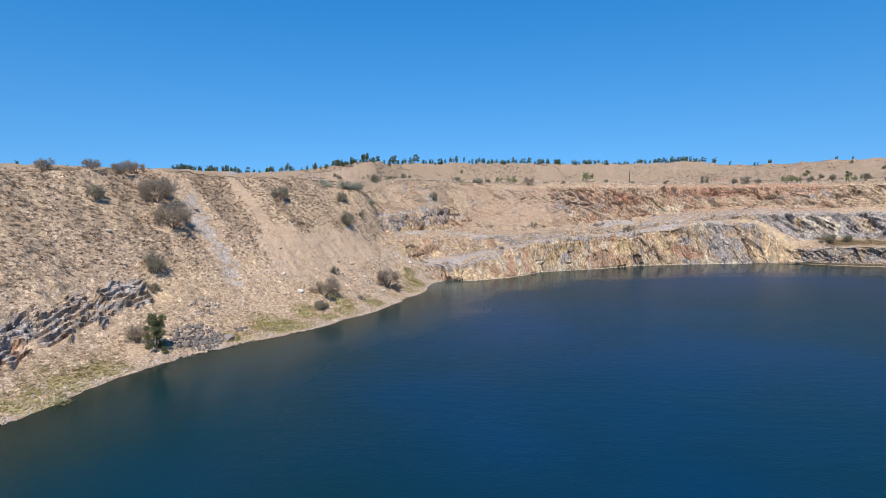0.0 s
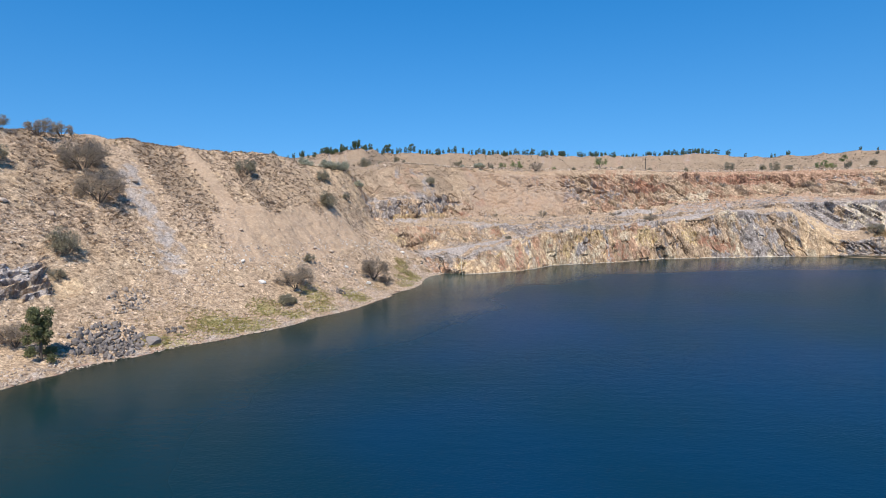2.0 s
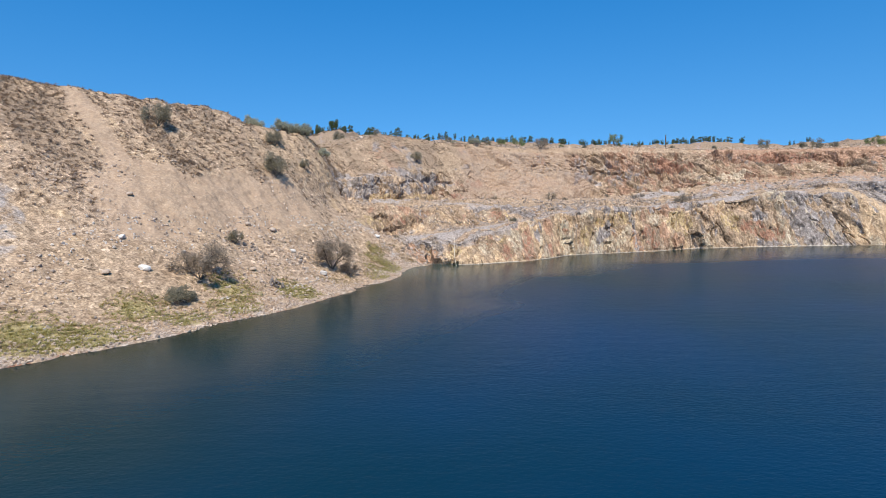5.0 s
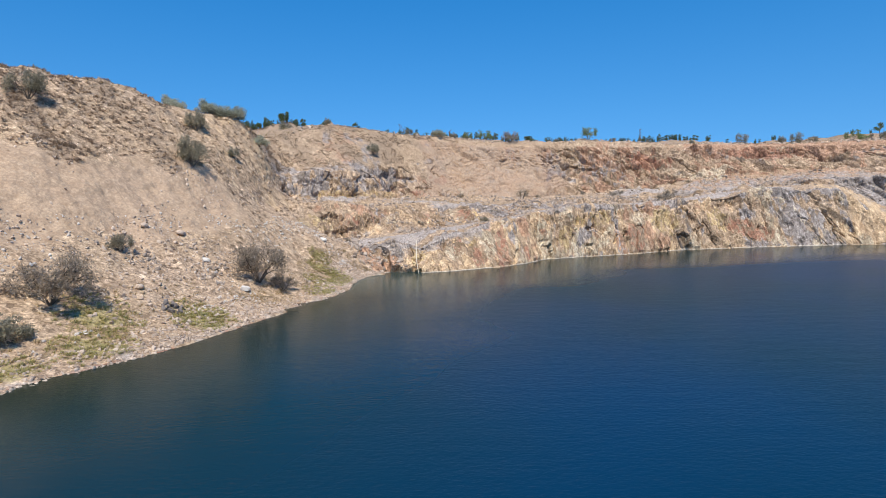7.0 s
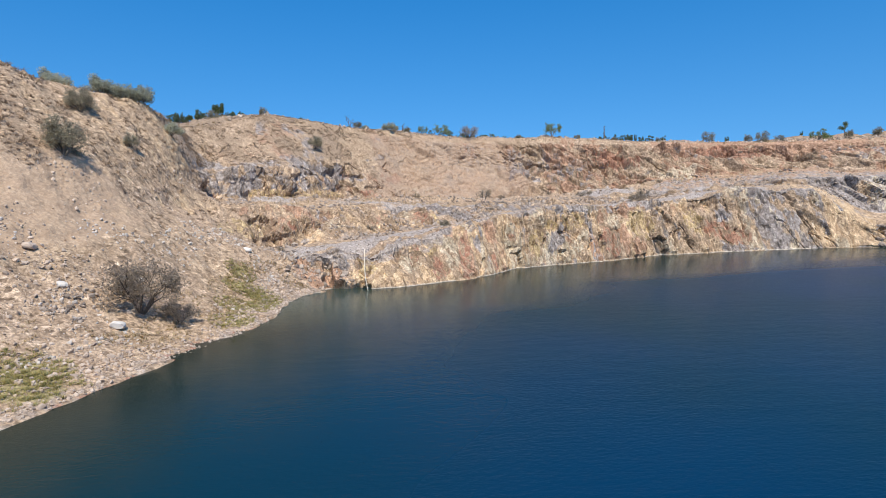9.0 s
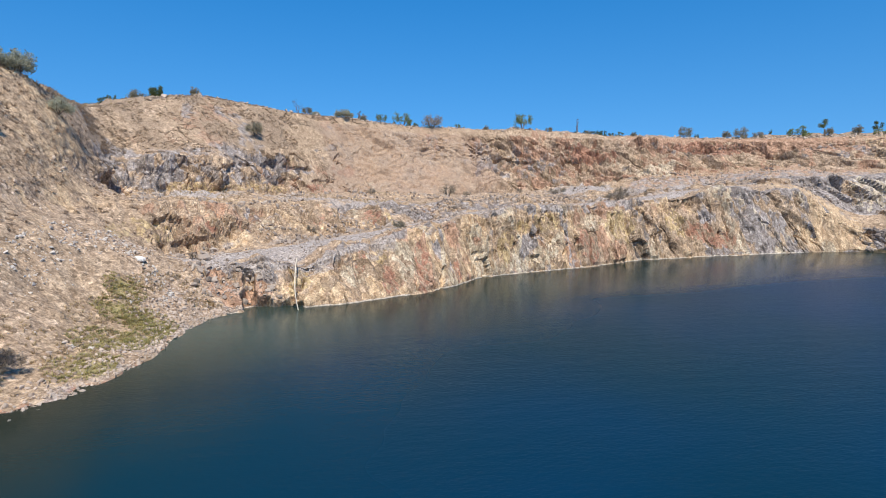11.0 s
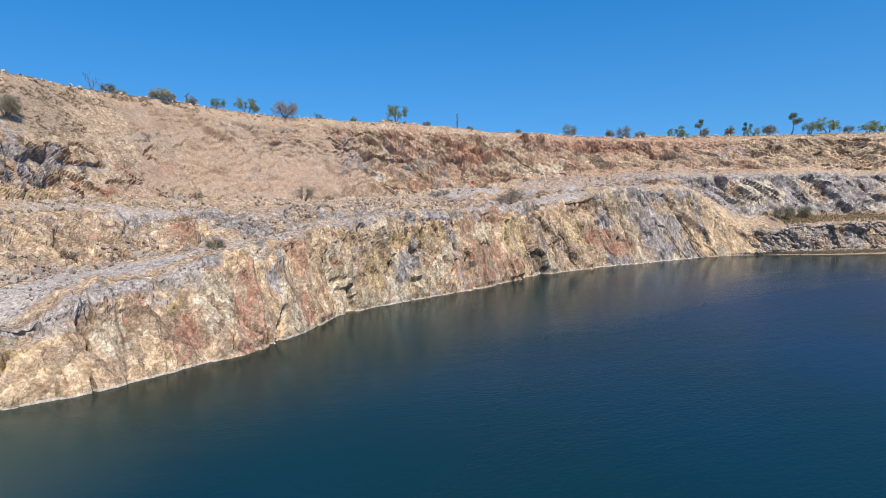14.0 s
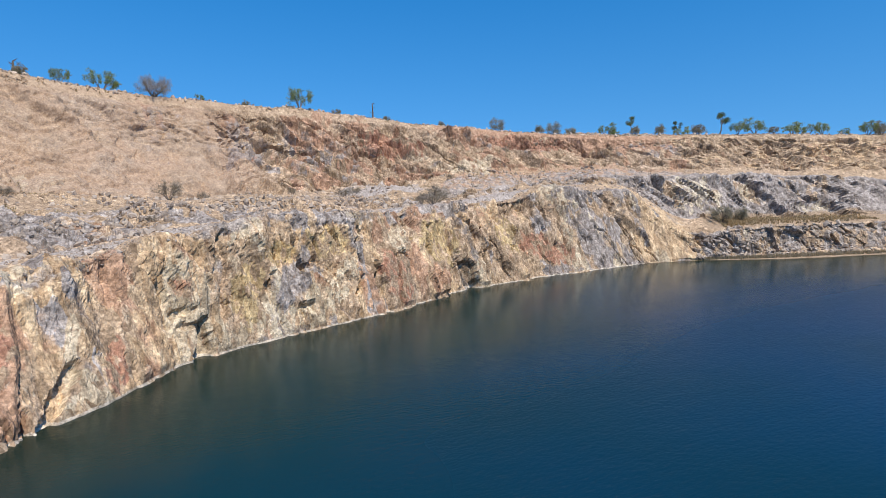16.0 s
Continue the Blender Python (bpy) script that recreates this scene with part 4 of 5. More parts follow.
    hard *= 1 - 0.8 * smooth(V, 5.8, 6.1) * (1 - smooth(S, 14.2, 14.9))
    hard *= 1 - 0.4 * bump_at(S, 16.0, 1.2, 0.3) * bump_at(V, 6.0, 0.9, 0.1)
    lime = np.zeros(len(P))
    for x, y, r in PATCHES:
        lime = np.maximum(lime, 0.72 * (1 - smooth(np.hypot(P[:, 0] - x, P[:, 1] - y), 0.2 * r, 1.7 * r)) * (P[:, 2] < 4))
    tide = north * (1 - smooth(P[:, 2], 0.05, 0.16)) * (1 - smooth(S, 21.5, 22.5)) * (V > -0.6) * (V < 2)
    global HARD, MINERAL
    MINERAL = np.clip(np.stack([red, yellow, np.maximum(left * bare, plain)], 1), 0, 1)
    HARD = np.clip(np.stack([hard, lime, tide], 1), 0, 1)
    return np.clip(np.stack([grey, rust, ochre], 1), 0, 1), np.clip(np.stack([gravel, grass, pale], 1), 0, 1)


GEOLOGY, COVER = geology()


def colour_layer(mesh, name, rgb):
    layer = mesh.color_attributes.new(name, "FLOAT_COLOR", "POINT")
    layer.data.foreach_set("color", np.concatenate([rgb, np.ones((len(rgb), 1))], 1).astype(np.float32).ravel())


def sheet_part(name, r0, r1, cols, label):
    """One piece of the ground sheet, from row r0 to row r1 and over the columns given; pieces share their edges."""
    cols = np.asarray(cols)
    rows = np.arange(r0, r1 + 1)
    pick = (rows[:, None] * C + cols[None, :])
    nr, nc = pick.shape
    a = (np.arange(nr - 1)[:, None] * nc + np.arange(nc - 1)[None, :]).ravel()
    quads = np.stack([a, a + 1, a + nc + 1, a + nc], 1)
    mesh = bpy.data.meshes.new(name)
    mesh.vertices.add(nr * nc)
    mesh.vertices.foreach_set("co", P[pick.ravel()].astype(np.float32).ravel())
    mesh.loops.add(quads.size)
    mesh.polygons.add(len(quads))
    mesh.loops.foreach_set("vertex_index", quads.ravel())
    mesh.polygons.foreach_set("loop_start", np.arange(0, quads.size, 4))
    mesh.update(calc_edges=True)
    mesh.validate()
    # soil is rounded, sound rock keeps its edges
    crisp = HARD[pick.ravel(), 0][quads].mean(1) > 0.72
    mesh.polygons.foreach_set("use_smooth", ~crisp)
    colour_layer(mesh, "geology", GEOLOGY[pick.ravel()])
    colour_layer(mesh, "cover", COVER[pick.ravel()])
    colour_layer(mesh, "hard", HARD[pick.ravel()])
    colour_layer(mesh, "mineral", MINERAL[pick.ravel()])
    mesh.materials.append(EARTH)
    return tagged(new(name, mesh), label, "ground", kind="structure")


def row_of(line):
    return sum(ROWS[:line + 1])


def col_of(station):
    return int(np.searchsorted(COLUMNS, station))


WEST = np.arange(0, col_of(11.5) + 1)
NORTH = np.arange(col_of(11.5), col_of(26) + 1)
SOUTH = np.append(np.arange(col_of(26), C), 0)
ROUND = np.append(np.arange(0, C), 0)
sheet_part("spoil_slope", 0, row_of(7), WEST, "tan spoil slope with dry tussocks above the water")
sheet_part("wall_lower", 0, row_of(2), NORTH, "ochre and grey jointed rock wall rising from the water")
sheet_part("road", row_of(2), row_of(3), NORTH, "grey gravel ramp road along the rock wall")
sheet_part("wall_bench", row_of(3), row_of(4), NORTH, "low broken rock step behind the ramp road")
sheet_part("terrace", row_of(4), row_of(5), NORTH, "rubble terrace at the foot of the upper wall")
sheet_part("wall_upper", row_of(5), row_of(7), NORTH, "weathered pink and rust rock wall below the rim")
sheet_part("wall_south", 0, row_of(7), SOUTH, "tan quarry slope that closes the pit")
sheet_part("ground", row_of(7), R - 1, ROUND, "dry grass plateau and spoil banks round the pit")


# ---- water ----
def lake():
    n = STATIONS
    knots = np.arange(-3, n + 4, dtype=float)
    shore = pchip(knots, np.concatenate([LINES[1][-3:], LINES[1], LINES[1][:4]]), COLUMNS[::3])
    centre = np.array((45.0, 60.0, 0.0))
    rings = [1.03, 1.0, 0.975, 0.95, 0.92, 0.88, 0.84, 0.8, 0.7, 0.6, 0.3]
    pts, depth = [], []
    for f in rings:
        q = centre + (shore - centre) * f
        if f > 1:
            q = shore + (shore - centre) / np.linalg.norm(shore - centre, axis=1)[:, None] * 2.5
        elif f < 1:
            q = centre + (shore - centre) * f
        pts.append(q)
        shallow = np.clip(1 - (1 - f) / 0.1, 0, 1) * np.ones(len(q))
        milky = np.clip(1 - np.linalg.norm(q - np.array((-1.0, 107.5, 0)), axis=1) / 12.0, 0, 1)
        # margin: ring of the painted reflection tint and of the calm water
        margin = np.clip(1 - (1 - f) / 0.36, 0, 1) * np.ones(len(q))
        depth.append(np.stack([shallow, milky, margin], 1))
    m = len(shore)
    pts.append(centre[None])
    depth.append(np.zeros((1, 3)))
    faces = []
    for k in range(len(rings) - 1):
        for j in range(m):
            i = (j + 1) % m
            faces.append((k * m + j, k * m + i, (k + 1) * m + i, (k + 1) * m + j))
    last = (len(rings) - 1) * m
    faces += [(last + j, last + (j + 1) % m, last + m) for j in range(m)]
    mesh = bpy.data.meshes.new("water")
    allp = np.concatenate(pts)
    allp[:, 2] = 0.0
    mesh.from_pydata(allp.tolist(), [], faces)
    mesh.validate()
    colour_layer(mesh, "depth", np.concatenate(depth))
    mesh.materials.append(WATER)
    return tagged(new("water", mesh), "deep dark blue-green water with fine wind ripples", "water", kind="structure")


lake()


# ---- tools for things ----
from mathutils import kdtree

NEAR = np.flatnonzero(V < 11.6)
TREE = kdtree.KDTree(len(NEAR))
for k, (x, y, z) in zip(NEAR.tolist(), P[NEAR].tolist()):
    TREE.insert((x, y, 0.0), k)
TREE.balance()
SHEET_N = sheet_normals(P)


def ground_at(x, y):
    """The height of the ground sheet at a place."""
    return float(np.mean([P[k, 2] for _, k, _ in TREE.find_n((x, y, 0.0), 3)]))


def part(name, bm, material, parent, label=""):
    mesh = bpy.data.meshes.new(name)
    bm.to_mesh(mesh)
    bm.free()
    mesh.materials.append(material)
    ob = new(name, mesh)
    ob.parent = parent
    return tagged(ob, label)


def array_mesh(name, verts, faces, material):
    """A mesh from numpy arrays of points and of triangles or quads."""
    mesh = bpy.data.meshes.new(name)
    mesh.vertices.add(len(verts))
    mesh.vertices.foreach_set("co", np.asarray(verts, np.float32).ravel())
    k = faces.shape[1]
    mesh.loops.add(faces.size)
    mesh.polygons.add(len(faces))
    mesh.loops.foreach_set("vertex_index", faces.astype(np.int32).ravel())
    mesh.polygons.foreach_set("loop_start", np.arange(0, faces.size, k))
    mesh.update(calc_edges=True)
    mesh.shade_flat()
    mesh.materials.append(material)
    return mesh


def limb(bm, a, b, ra, rb, sides=5):
    """A tapered round piece from a to b."""
    a, b = Vector(a), Vector(b)
    q = (b - a).to_track_quat("Z", "Y")
    rings = []
    for c, r in ((a, ra), (b, rb)):
        rings.append([bm.verts.new(c + q @ Vector((r * math.cos(2 * math.pi * i / sides), r * math.sin(2 * math.pi * i / sides), 0))) for i in range(sides)])
    for i in range(sides):
        j = (i + 1) % sides
        bm.faces.new((rings[0][i], rings[0][j], rings[1][j], rings[1][i]))
    bm.faces.new(rings[1])


def leaf_cloud(name, clumps, count, size, material, parent, rng, droop=0.0, label=""):
    """Many small leaves, each a bent pair of triangles, gathered in uneven clumps (centre, radii)."""
    weights = np.array([r[0] * r[1] + r[2] * r[1] for _, r in clumps])
    which = rng.choice(len(clumps), count, p=weights / weights.sum())
    centre = np.array([c for c, _ in clumps])[which]
    radii = np.array([r for _, r in clumps])[which]
    d = rng.normal(size=(count, 3))
    d /= np.linalg.norm(d, axis=1)[:, None]
    p = centre + d * radii * (rng.random(count) ** 0.45)[:, None] * rng.uniform(0.75, 1.12, count)[:, None]
    u = rng.normal(size=(count, 3))
    u[:, 2] -= droop
    u /= np.linalg.norm(u, axis=1)[:, None]
    w = np.cross(u, rng.normal(size=(count, 3)))
    w /= np.linalg.norm(w, axis=1)[:, None] + 1e-9
    s = size * rng.uniform(0.6, 1.4, count)[:, None]
    n = np.cross(u, w)
    verts = np.stack([p - u * s, p + w * s * 0.45 + n * s * 0.12, p + u * s, p - w * s * 0.45 + n * s * 0.12], 1).reshape(-1, 3)
    i = np.arange(count)[:, None] * 4
    faces = np.concatenate([i + (0, 1, 2), i + (0, 2, 3)])
    ob = new(name, array_mesh(name, verts, faces, material))
    ob.parent = parent
    return tagged(ob, label)


def holder(name, label, category, group=""):
    ob = new(name)
    ob.empty_display_size = 0.3
    return tagged(ob, label, category, group)


def branch_fan(bm, rng, base, height, width, stems, radius, levels=3):
    """Stems that fork upwards and outwards. Returns the ends."""
    ends = []

    def grow(p, d, length, r, level):
        q = p + d * length
        limb(bm, p, q, r, r * 0.62, 5 if level < 2 else 3)
        if level == levels:
            ends.append(q)
            return
        for _ in range(rng.integers(2, 4)):
            e = (d + Vector(rng.normal(size=3)) * 0.42 + Vector((0, 0, 0.08))).normalized()
            grow(q, e, length * rng.uniform(0.55, 0.85), r * 0.6, level + 1)

    for k in range(stems):
        a = 2 * math.pi * (k + rng.random()) / stems
        lean = width / height * rng.uniform(0.35, 0.8)
        d = Vector((math.cos(a) * lean, math.sin(a) * lean, 1)).normalized()
        grow(Vector(base), d, height * rng.uniform(0.30, 0.42), radius * rng.uniform(0.7, 1.1), 1)
    return ends


def shrub(name, label, leaf, height, width, count, leaf_size, seed, stems=6, bark=BARK, low=0.30, category="shrub", levels=3):
    """A branching bush: stems, and a crown of small leaves round the ends of the twigs."""
    rng = np.random.default_rng(seed)
    thing = holder(name, label, category)
    bm = bmesh.new()
    ends = branch_fan(bm, rng, (0, 0, -0.15), height * 0.9, width, stems, 0.045 * height / 2.5 + 0.015, levels)
    part("stem", bm, bark, thing)
    clumps = []
    for e in ends:
        k = max(abs(e.x), abs(e.y)) / (width * 0.5)
        x, y = (e.x, e.y) if k < 1 else (e.x / k, e.y / k)
        z = min(max(e.z, height * low), height * 0.93)
        r = width * rng.uniform(0.08, 0.15)
        clumps.append(((x, y, z), (r, r, r * 0.9)))
        k = rng.uniform(0.5, 0.85)
        clumps.append(((x * 0.95, y * 0.95, z * k), (r * 0.9, r * 0.9, r * 0.8)))
    leaf_cloud("crown", clumps, count, leaf_size, leaf, thing, rng)
    return thing


def gum_tree(name, label, leaf, height, width, count, leaf_size, seed, trunk_part=0.45, bark=BARK, flat=0.6, category="tree"):
    """A tree with a tapered, slightly crooked trunk, limbs and separate leaf clumps."""
    rng = np.random.default_rng(seed)
    thing = holder(name, label, category)
    bm = bmesh.new()
    p, r = Vector((0, 0, -0.2)), 0.035 * height
    steps = 4
    for k in range(steps):
        q = p + Vector((rng.normal() * 0.05 * height, rng.normal() * 0.05 * height, height * trunk_part / steps + (0.2 / steps)))
        limb(bm, p, q, r, r * 0.86, 6)
        p, r = q, r * 0.86
    clumps = []
    for k in range(int(rng.integers(5, 9))):
        a = 2.4 * k + rng.random()
        reach = width * 0.5 * rng.uniform(0.35, 0.95)
        e = Vector((p.x + math.cos(a) * reach, p.y + math.sin(a) * reach, p.z + (height - p.z) * rng.uniform(0.25, 0.86)))
        mid = p.lerp(e, 0.5) + Vector((0, 0, 0.06 * height))
        limb(bm, p, mid, r * 0.6, r * 0.38, 5)
        limb(bm, mid, e, r * 0.38, r * 0.15, 4)
        c = width * rng.uniform(0.14, 0.25)
        clumps.append((tuple(e), (c, c, c * flat)))
        if trunk_part < 0.3:
            clumps.append(((e.x * 0.9, e.y * 0.9, e.z * rng.uniform(0.3, 0.65)), (c, c, c * flat)))
    part("trunk", bm, bark, thing)
    leaf_cloud("crown", clumps, count, leaf_size, leaf, thing, rng, 0.4)
    return thing


def put(model, x, y, size=1.0, turn=0.0, sink=0.0, label="", group="", wide=1.0):
    """A copy of a model on the ground."""
    ob = copy_thing(model, pose(x, y, ground_at(x, y) - sink, 0, 0, turn) @ Matrix.Diagonal((size * wide, size * wide, size, 1)))
    return tagged(ob, label, "", group)


def settle(model, x, y, turn=0.0, size=1.0, sink=0.05):
    """Moves the model itself to its own place."""
    model.matrix_basis = pose(x, y, ground_at(x, y) - sink, 0, 0, turn) @ Matrix.Diagonal((size, size, size, 1))
    return model


def rock_template(seed, flat=0.7):
    """A broken stone: 20 faces, uneven."""
    rng = np.random.default_rng(seed)
    bm = bmesh.new()
    bmesh.ops.create_icosphere(bm, subdivisions=1, radius=0.5)
    for v in bm.verts:
        v.co *= rng.uniform(0.5, 1.2)
        v.co.x *= 1.0 + 0.5 * ((seed * 7) % 5) / 5
        v.co.z *= flat
    pts = np.array([v.co for v in bm.verts])
    tris = np.array([[v.index for v in f.verts] for f in bm.faces])
    bm.free()
    return pts, tris


ROCKS = [rock_template(k, 0.55 + 0.06 * (k % 5)) for k in range(8)]


def turns(rng, n):
    """Random turns as n matrices."""
    q = rng.normal(size=(n, 4))
    q /= np.linalg.norm(q, axis=1)[:, None]
    w, x, y, z = q.T
    return np.stack([np.stack([1 - 2 * (y * y + z * z), 2 * (x * y - z * w), 2 * (x * z + y * w)], 1),
                     np.stack([2 * (x * y + z * w), 1 - 2 * (x * x + z * z), 2 * (y * z - x * w)], 1),
                     np.stack([2 * (x * z - y * w), 2 * (y * z + x * w), 1 - 2 * (x * x + y * y)], 1)], 1)


def scatter_points(rng, n, s0, s1, v0, v1, keep=None):
    """Random places on the sheet, even over its area as far as stations allow. Returns points, normals, stations and levels."""
    s = rng.uniform(s0, s1, n)
    v = rng.uniform(v0, v1, n)
    c = np.clip(np.searchsorted(COLUMNS, s), 0, C - 2)
    r = np.clip(np.searchsorted(LEVEL - 1, v), 0, R - 2)
    fc, fr = rng.random(n)[:, None], rng.random(n)[:, None]
    p = (GRID[r, c] * (1 - fc) + GRID[r, c + 1] * fc) * (1 - fr) + (GRID[r + 1, c] * (1 - fc) + GRID[r + 1, c + 1] * fc) * fr
    nrm = SHEET_N.reshape(R, C, 3)[r, c]
    if keep is not None:
        ok = keep(p, s, v)
        return p[ok], nrm[ok], s[ok], v[ok]
    return p, nrm, s, v


def stones(name, label, places, sizes, material, seed, parent=None):
    """Loose stones, all in one mesh."""
    rng = np.random.default_rng(seed)
    verts, faces, base = [], [], 0
    kinds = rng.integers(0, len(ROCKS), len(places))
    for k, (pts, tris) in enumerate(ROCKS):
        sel = np.flatnonzero(kinds == k)
        if not len(sel):
            continue
        m = turns(rng, len(sel))
        q = np.einsum("nij,vj->nvi", m, pts) * sizes[sel][:, None, None] + places[sel][:, None, :]
        q[:, :, 2] += 0.12 * sizes[sel][:, None]
        verts.append(q.reshape(-1, 3))
        faces.append((tris[None] + (np.arange(len(sel)) * len(pts))[:, None, None] + base).reshape(-1, 3))
        base += len(sel) * len(pts)
    ob = new(name, array_mesh(name, np.concatenate(verts), np.concatenate(faces), material))
    if parent:
        ob.parent = parent
    return tagged(ob, label, "stones", kind="stuff")


def tufts(name, label, places, sizes, material, seed, blades=9, spread=0.55, upright=0.8, thick=0.05):
    """Grass tufts, all in one mesh; each blade is a bent strip of two triangles."""
    rng = np.random.default_rng(seed)
    n = len(places)
    a = rng.uniform(0, 2 * math.pi, (n, blades))
    lean = rng.uniform(0.1, 1.0, (n, blades)) * spread
    h = sizes[:, None] * rng.uniform(0.55, 1.1, (n, blades))
    out = np.stack([np.cos(a), np.sin(a), np.zeros_like(a)], 2)
    side = np.stack([-np.sin(a), np.cos(a), np.zeros_like(a)], 2)
    root = places[:, None, :] + out * (sizes[:, None, None] * 0.12) - np.array((0, 0, 0.04))
    mid = root + out * (lean * h * 0.35)[:, :, None] + np.array((0, 0, 1.0)) * (h * 0.6 * upright)[:, :, None]
    tip = root + out * (lean * h)[:, :, None] + np.array((0, 0, 1.0)) * (h * upright)[:, :, None]
    w = (sizes[:, None, None] * thick)
    verts = np.stack([root - side * w, root + side * w, mid + side * w * 0.7, mid - side * w * 0.7, tip], 2).reshape(-1, 3)
    i = np.arange(n * blades)[:, None] * 5
    faces = np.concatenate([i + (0, 1, 2), i + (0, 2, 3), i + (3, 2, 4)])
    return tagged(new(name, array_mesh(name, verts, faces, material)), label, "grass", kind="stuff")


# ---- shrubs on the spoil slope ----
DRY = [shrub("dry_shrub", "grey-brown leafless-looking shrub on the spoil slope", DRY_LEAF, 3.2, 3.6, 7600, 0.06, 100 + k, 8, DARK_BARK, 0.2, levels=4) for k in range(3)]
OLIVE = [shrub("olive_shrub", "grey-green rounded shrub on dry ground", GREY_LEAF, 2.6, 3.0, 5200, 0.06, 120 + k, 7, BARK, 0.15, levels=4) for k in range(2)]
settle(DRY[0], -38.7, 79.0, 20, 1.4)
settle(DRY[1], -9.7, 95.8, 200, 1.12)
settle(DRY[2], -17.5, 82.2, 60, 1.05)
settle(OLIVE[0], -18.4, 106.9, 10, 1.25)
settle(OLIVE[1], -29.5, 100.8, 80, 1.05)
for k, (x, y, size, turn) in enumerate([(-42.3, 82.0, 1.0, 40), (-48.0, 86.8, 0.6, 130), (-48.2, 83.2, 0.72, 15), (-50, 79.0, 0.4, 260), (-54, 75, 0.6, 0), (-43.8, 84.6, 0.6, 90)]):
    put(DRY[k % 3], x, y, size, turn, 0.05, "dark grey-brown dry shrub near the top of the spoil slope", "slope shrubs")
for k, (x, y, size) in enumerate([(-36.4, 69.5, 0.95), (-46.6, 74.2, 0.85), (-17, 116, 0.45), (-35.3, 66.6, 0.45), (-32.4, 57.6, 0.6), (-7.9, 96.7, 0.5), (-21.0, 116.0, 0.8), (-17.9, 91.0, 0.5)]):
    put(OLIVE[k % 2] if k not in (4, 5) else DRY[k % 3], x, y, size, 50 * k, 0.05, "small sparse grey shrub on the spoil slope", "small slope shrubs")
settle(shrub("low_shrub", "low brown and olive bush near the water's edge", GREY_LEAF, 1.5, 3.0, 3600, 0.07, 140, 8, DARK_BARK, 0.1), -17.3, 78.3, 30)


def conifer(name, label, height, seed):
    """A dense upright evergreen bush, dark below and lighter above."""
    rng = np.random.default_rng(seed)
    thing = holder(name, label, "shrub")
    bm = bmesh.new()
    limb(bm, (0, 0, -0.2), (0.1, 0, height * 0.9), 0.11, 0.02, 6)
    clumps = []
    for k in range(34):
        z = height * rng.uniform(0.06, 0.94)
        reach = (1.0 - 0.55 * z / height) * height * 0.31
        a = rng.uniform(0, 6.28)
        e = (math.cos(a) * reach * rng.uniform(0.3, 1), math.sin(a) * reach * rng.uniform(0.3, 1), z)
        limb(bm, (0, 0, max(z - 0.3, 0)), e, 0.03, 0.008, 3)
        c = rng.uniform(0.28, 0.5)
        clumps.append((e, (c, c, c * 0.9)))
    part("stem", bm, DARK_BARK, thing)
    leaf_cloud("crown", clumps, 7000, 0.085, EVERGREEN_LEAF, thing, rng)
    return thing


settle(conifer("evergreen_bush", "dense dark green upright bush beside the water", 4.6, 150), -30.1, 57.1)

# ---- plants on the nose, the mound and the rim ----
PALE = [shrub("pale_shrub", "pale grey-green open shrub on the crest", leaf_material("pale_leaf", (0.32, 0.32, 0.235), (0.58, 0.575, 0.44), 0.55), 2.2, 3.0, 3000, 0.085, 160 + k, 9, BARK, 0.3) for k in range(2)]
settle(PALE[0], -26, 122, 0, 1.1)
settle(PALE[1], 10.6, 164.2, 0, 1.05)
for k, (x, y, size) in enumerate([(-21.6, 122.2, 1.05), (-20.3, 124.2, 1.2), (-19.3, 125.8, 1.1), (-16.6, 126.4, 0.9), (-25, 120.6, 0.8), (6, 164, 0.5)]):
    put(PALE[k % 2], x, y, size, 77 * k, 0.1, "", "crest shrubs")
for k, (x, y, size) in enumerate([(-19.6, 161.3, 1.05), (-2.4, 150, 0.8), (-11, 157, 0.5), (4.5, 165.5, 0.55), (14, 168, 0.5)]):
    put(OLIVE[k % 2], x, y, size, 31 * k, 0.05, "grey-green shrub on the stony crest", "crest shrubs")

GREENS = [shrub("green_tree", "small bright green tree on the quarry rim", BRIGHT_LEAF, 3.2, 2.7, 4200, 0.06, 170 + k, 5, BARK, 0.3, "tree", levels=4) for k in range(3)]
settle(GREENS[0], 45.7, 173.4, 0, 1.05)
settle(GREENS[1], 21.4, 171, 40, 0.95)
settle(GREENS[2], 131, 152.2, 0, 1.2)
settle(shrub("dome_shrub", "grey leafless dome-shaped shrub on the rim", DRY_LEAF, 3.1, 3.6, 7000, 0.045, 181, 14, DARK_BARK, 0.35, levels=4), 26.5, 169.2, 0, 1.0)
for k, (x, y, size) in enumerate([(17.4, 170.2, 0.7), (32, 171.6, 0.4), (103.9, 166.4, 0.85), (128.3, 154.2, 1.0), (137, 148, 1.15), (139.5, 146.3, 0.95), (141.8, 144.6, 1.0), (108.4, 168.5, 0.8), (119, 160.5, 0.7), (148.8, 139.4, 1.2), (146, 142.4, 0.7)]):
    put(GREENS[k % 3], x, y, 0.85 * size, 63 * k, 0.05, "small green tree on the stony rim", "rim trees", 1.0 + 0.12 * (k % 3))
for k, (x, y, size) in enumerate([(90.8, 171.2, 0.6), (96.7, 169, 0.65), (115, 162.5, 0.7), (122, 158.6, 0.9), (110, 164.5, 0.6), (134, 150, 0.6), (151, 138, 1.0), (60, 174, 0.45), (70, 173, 0.4), (52, 175, 0.45), (38, 173, 0.4)]):
    put(OLIVE[k % 2], x, y, size, 45 * k, 0.05, "grey-green bush on the stony rim", "rim bushes")
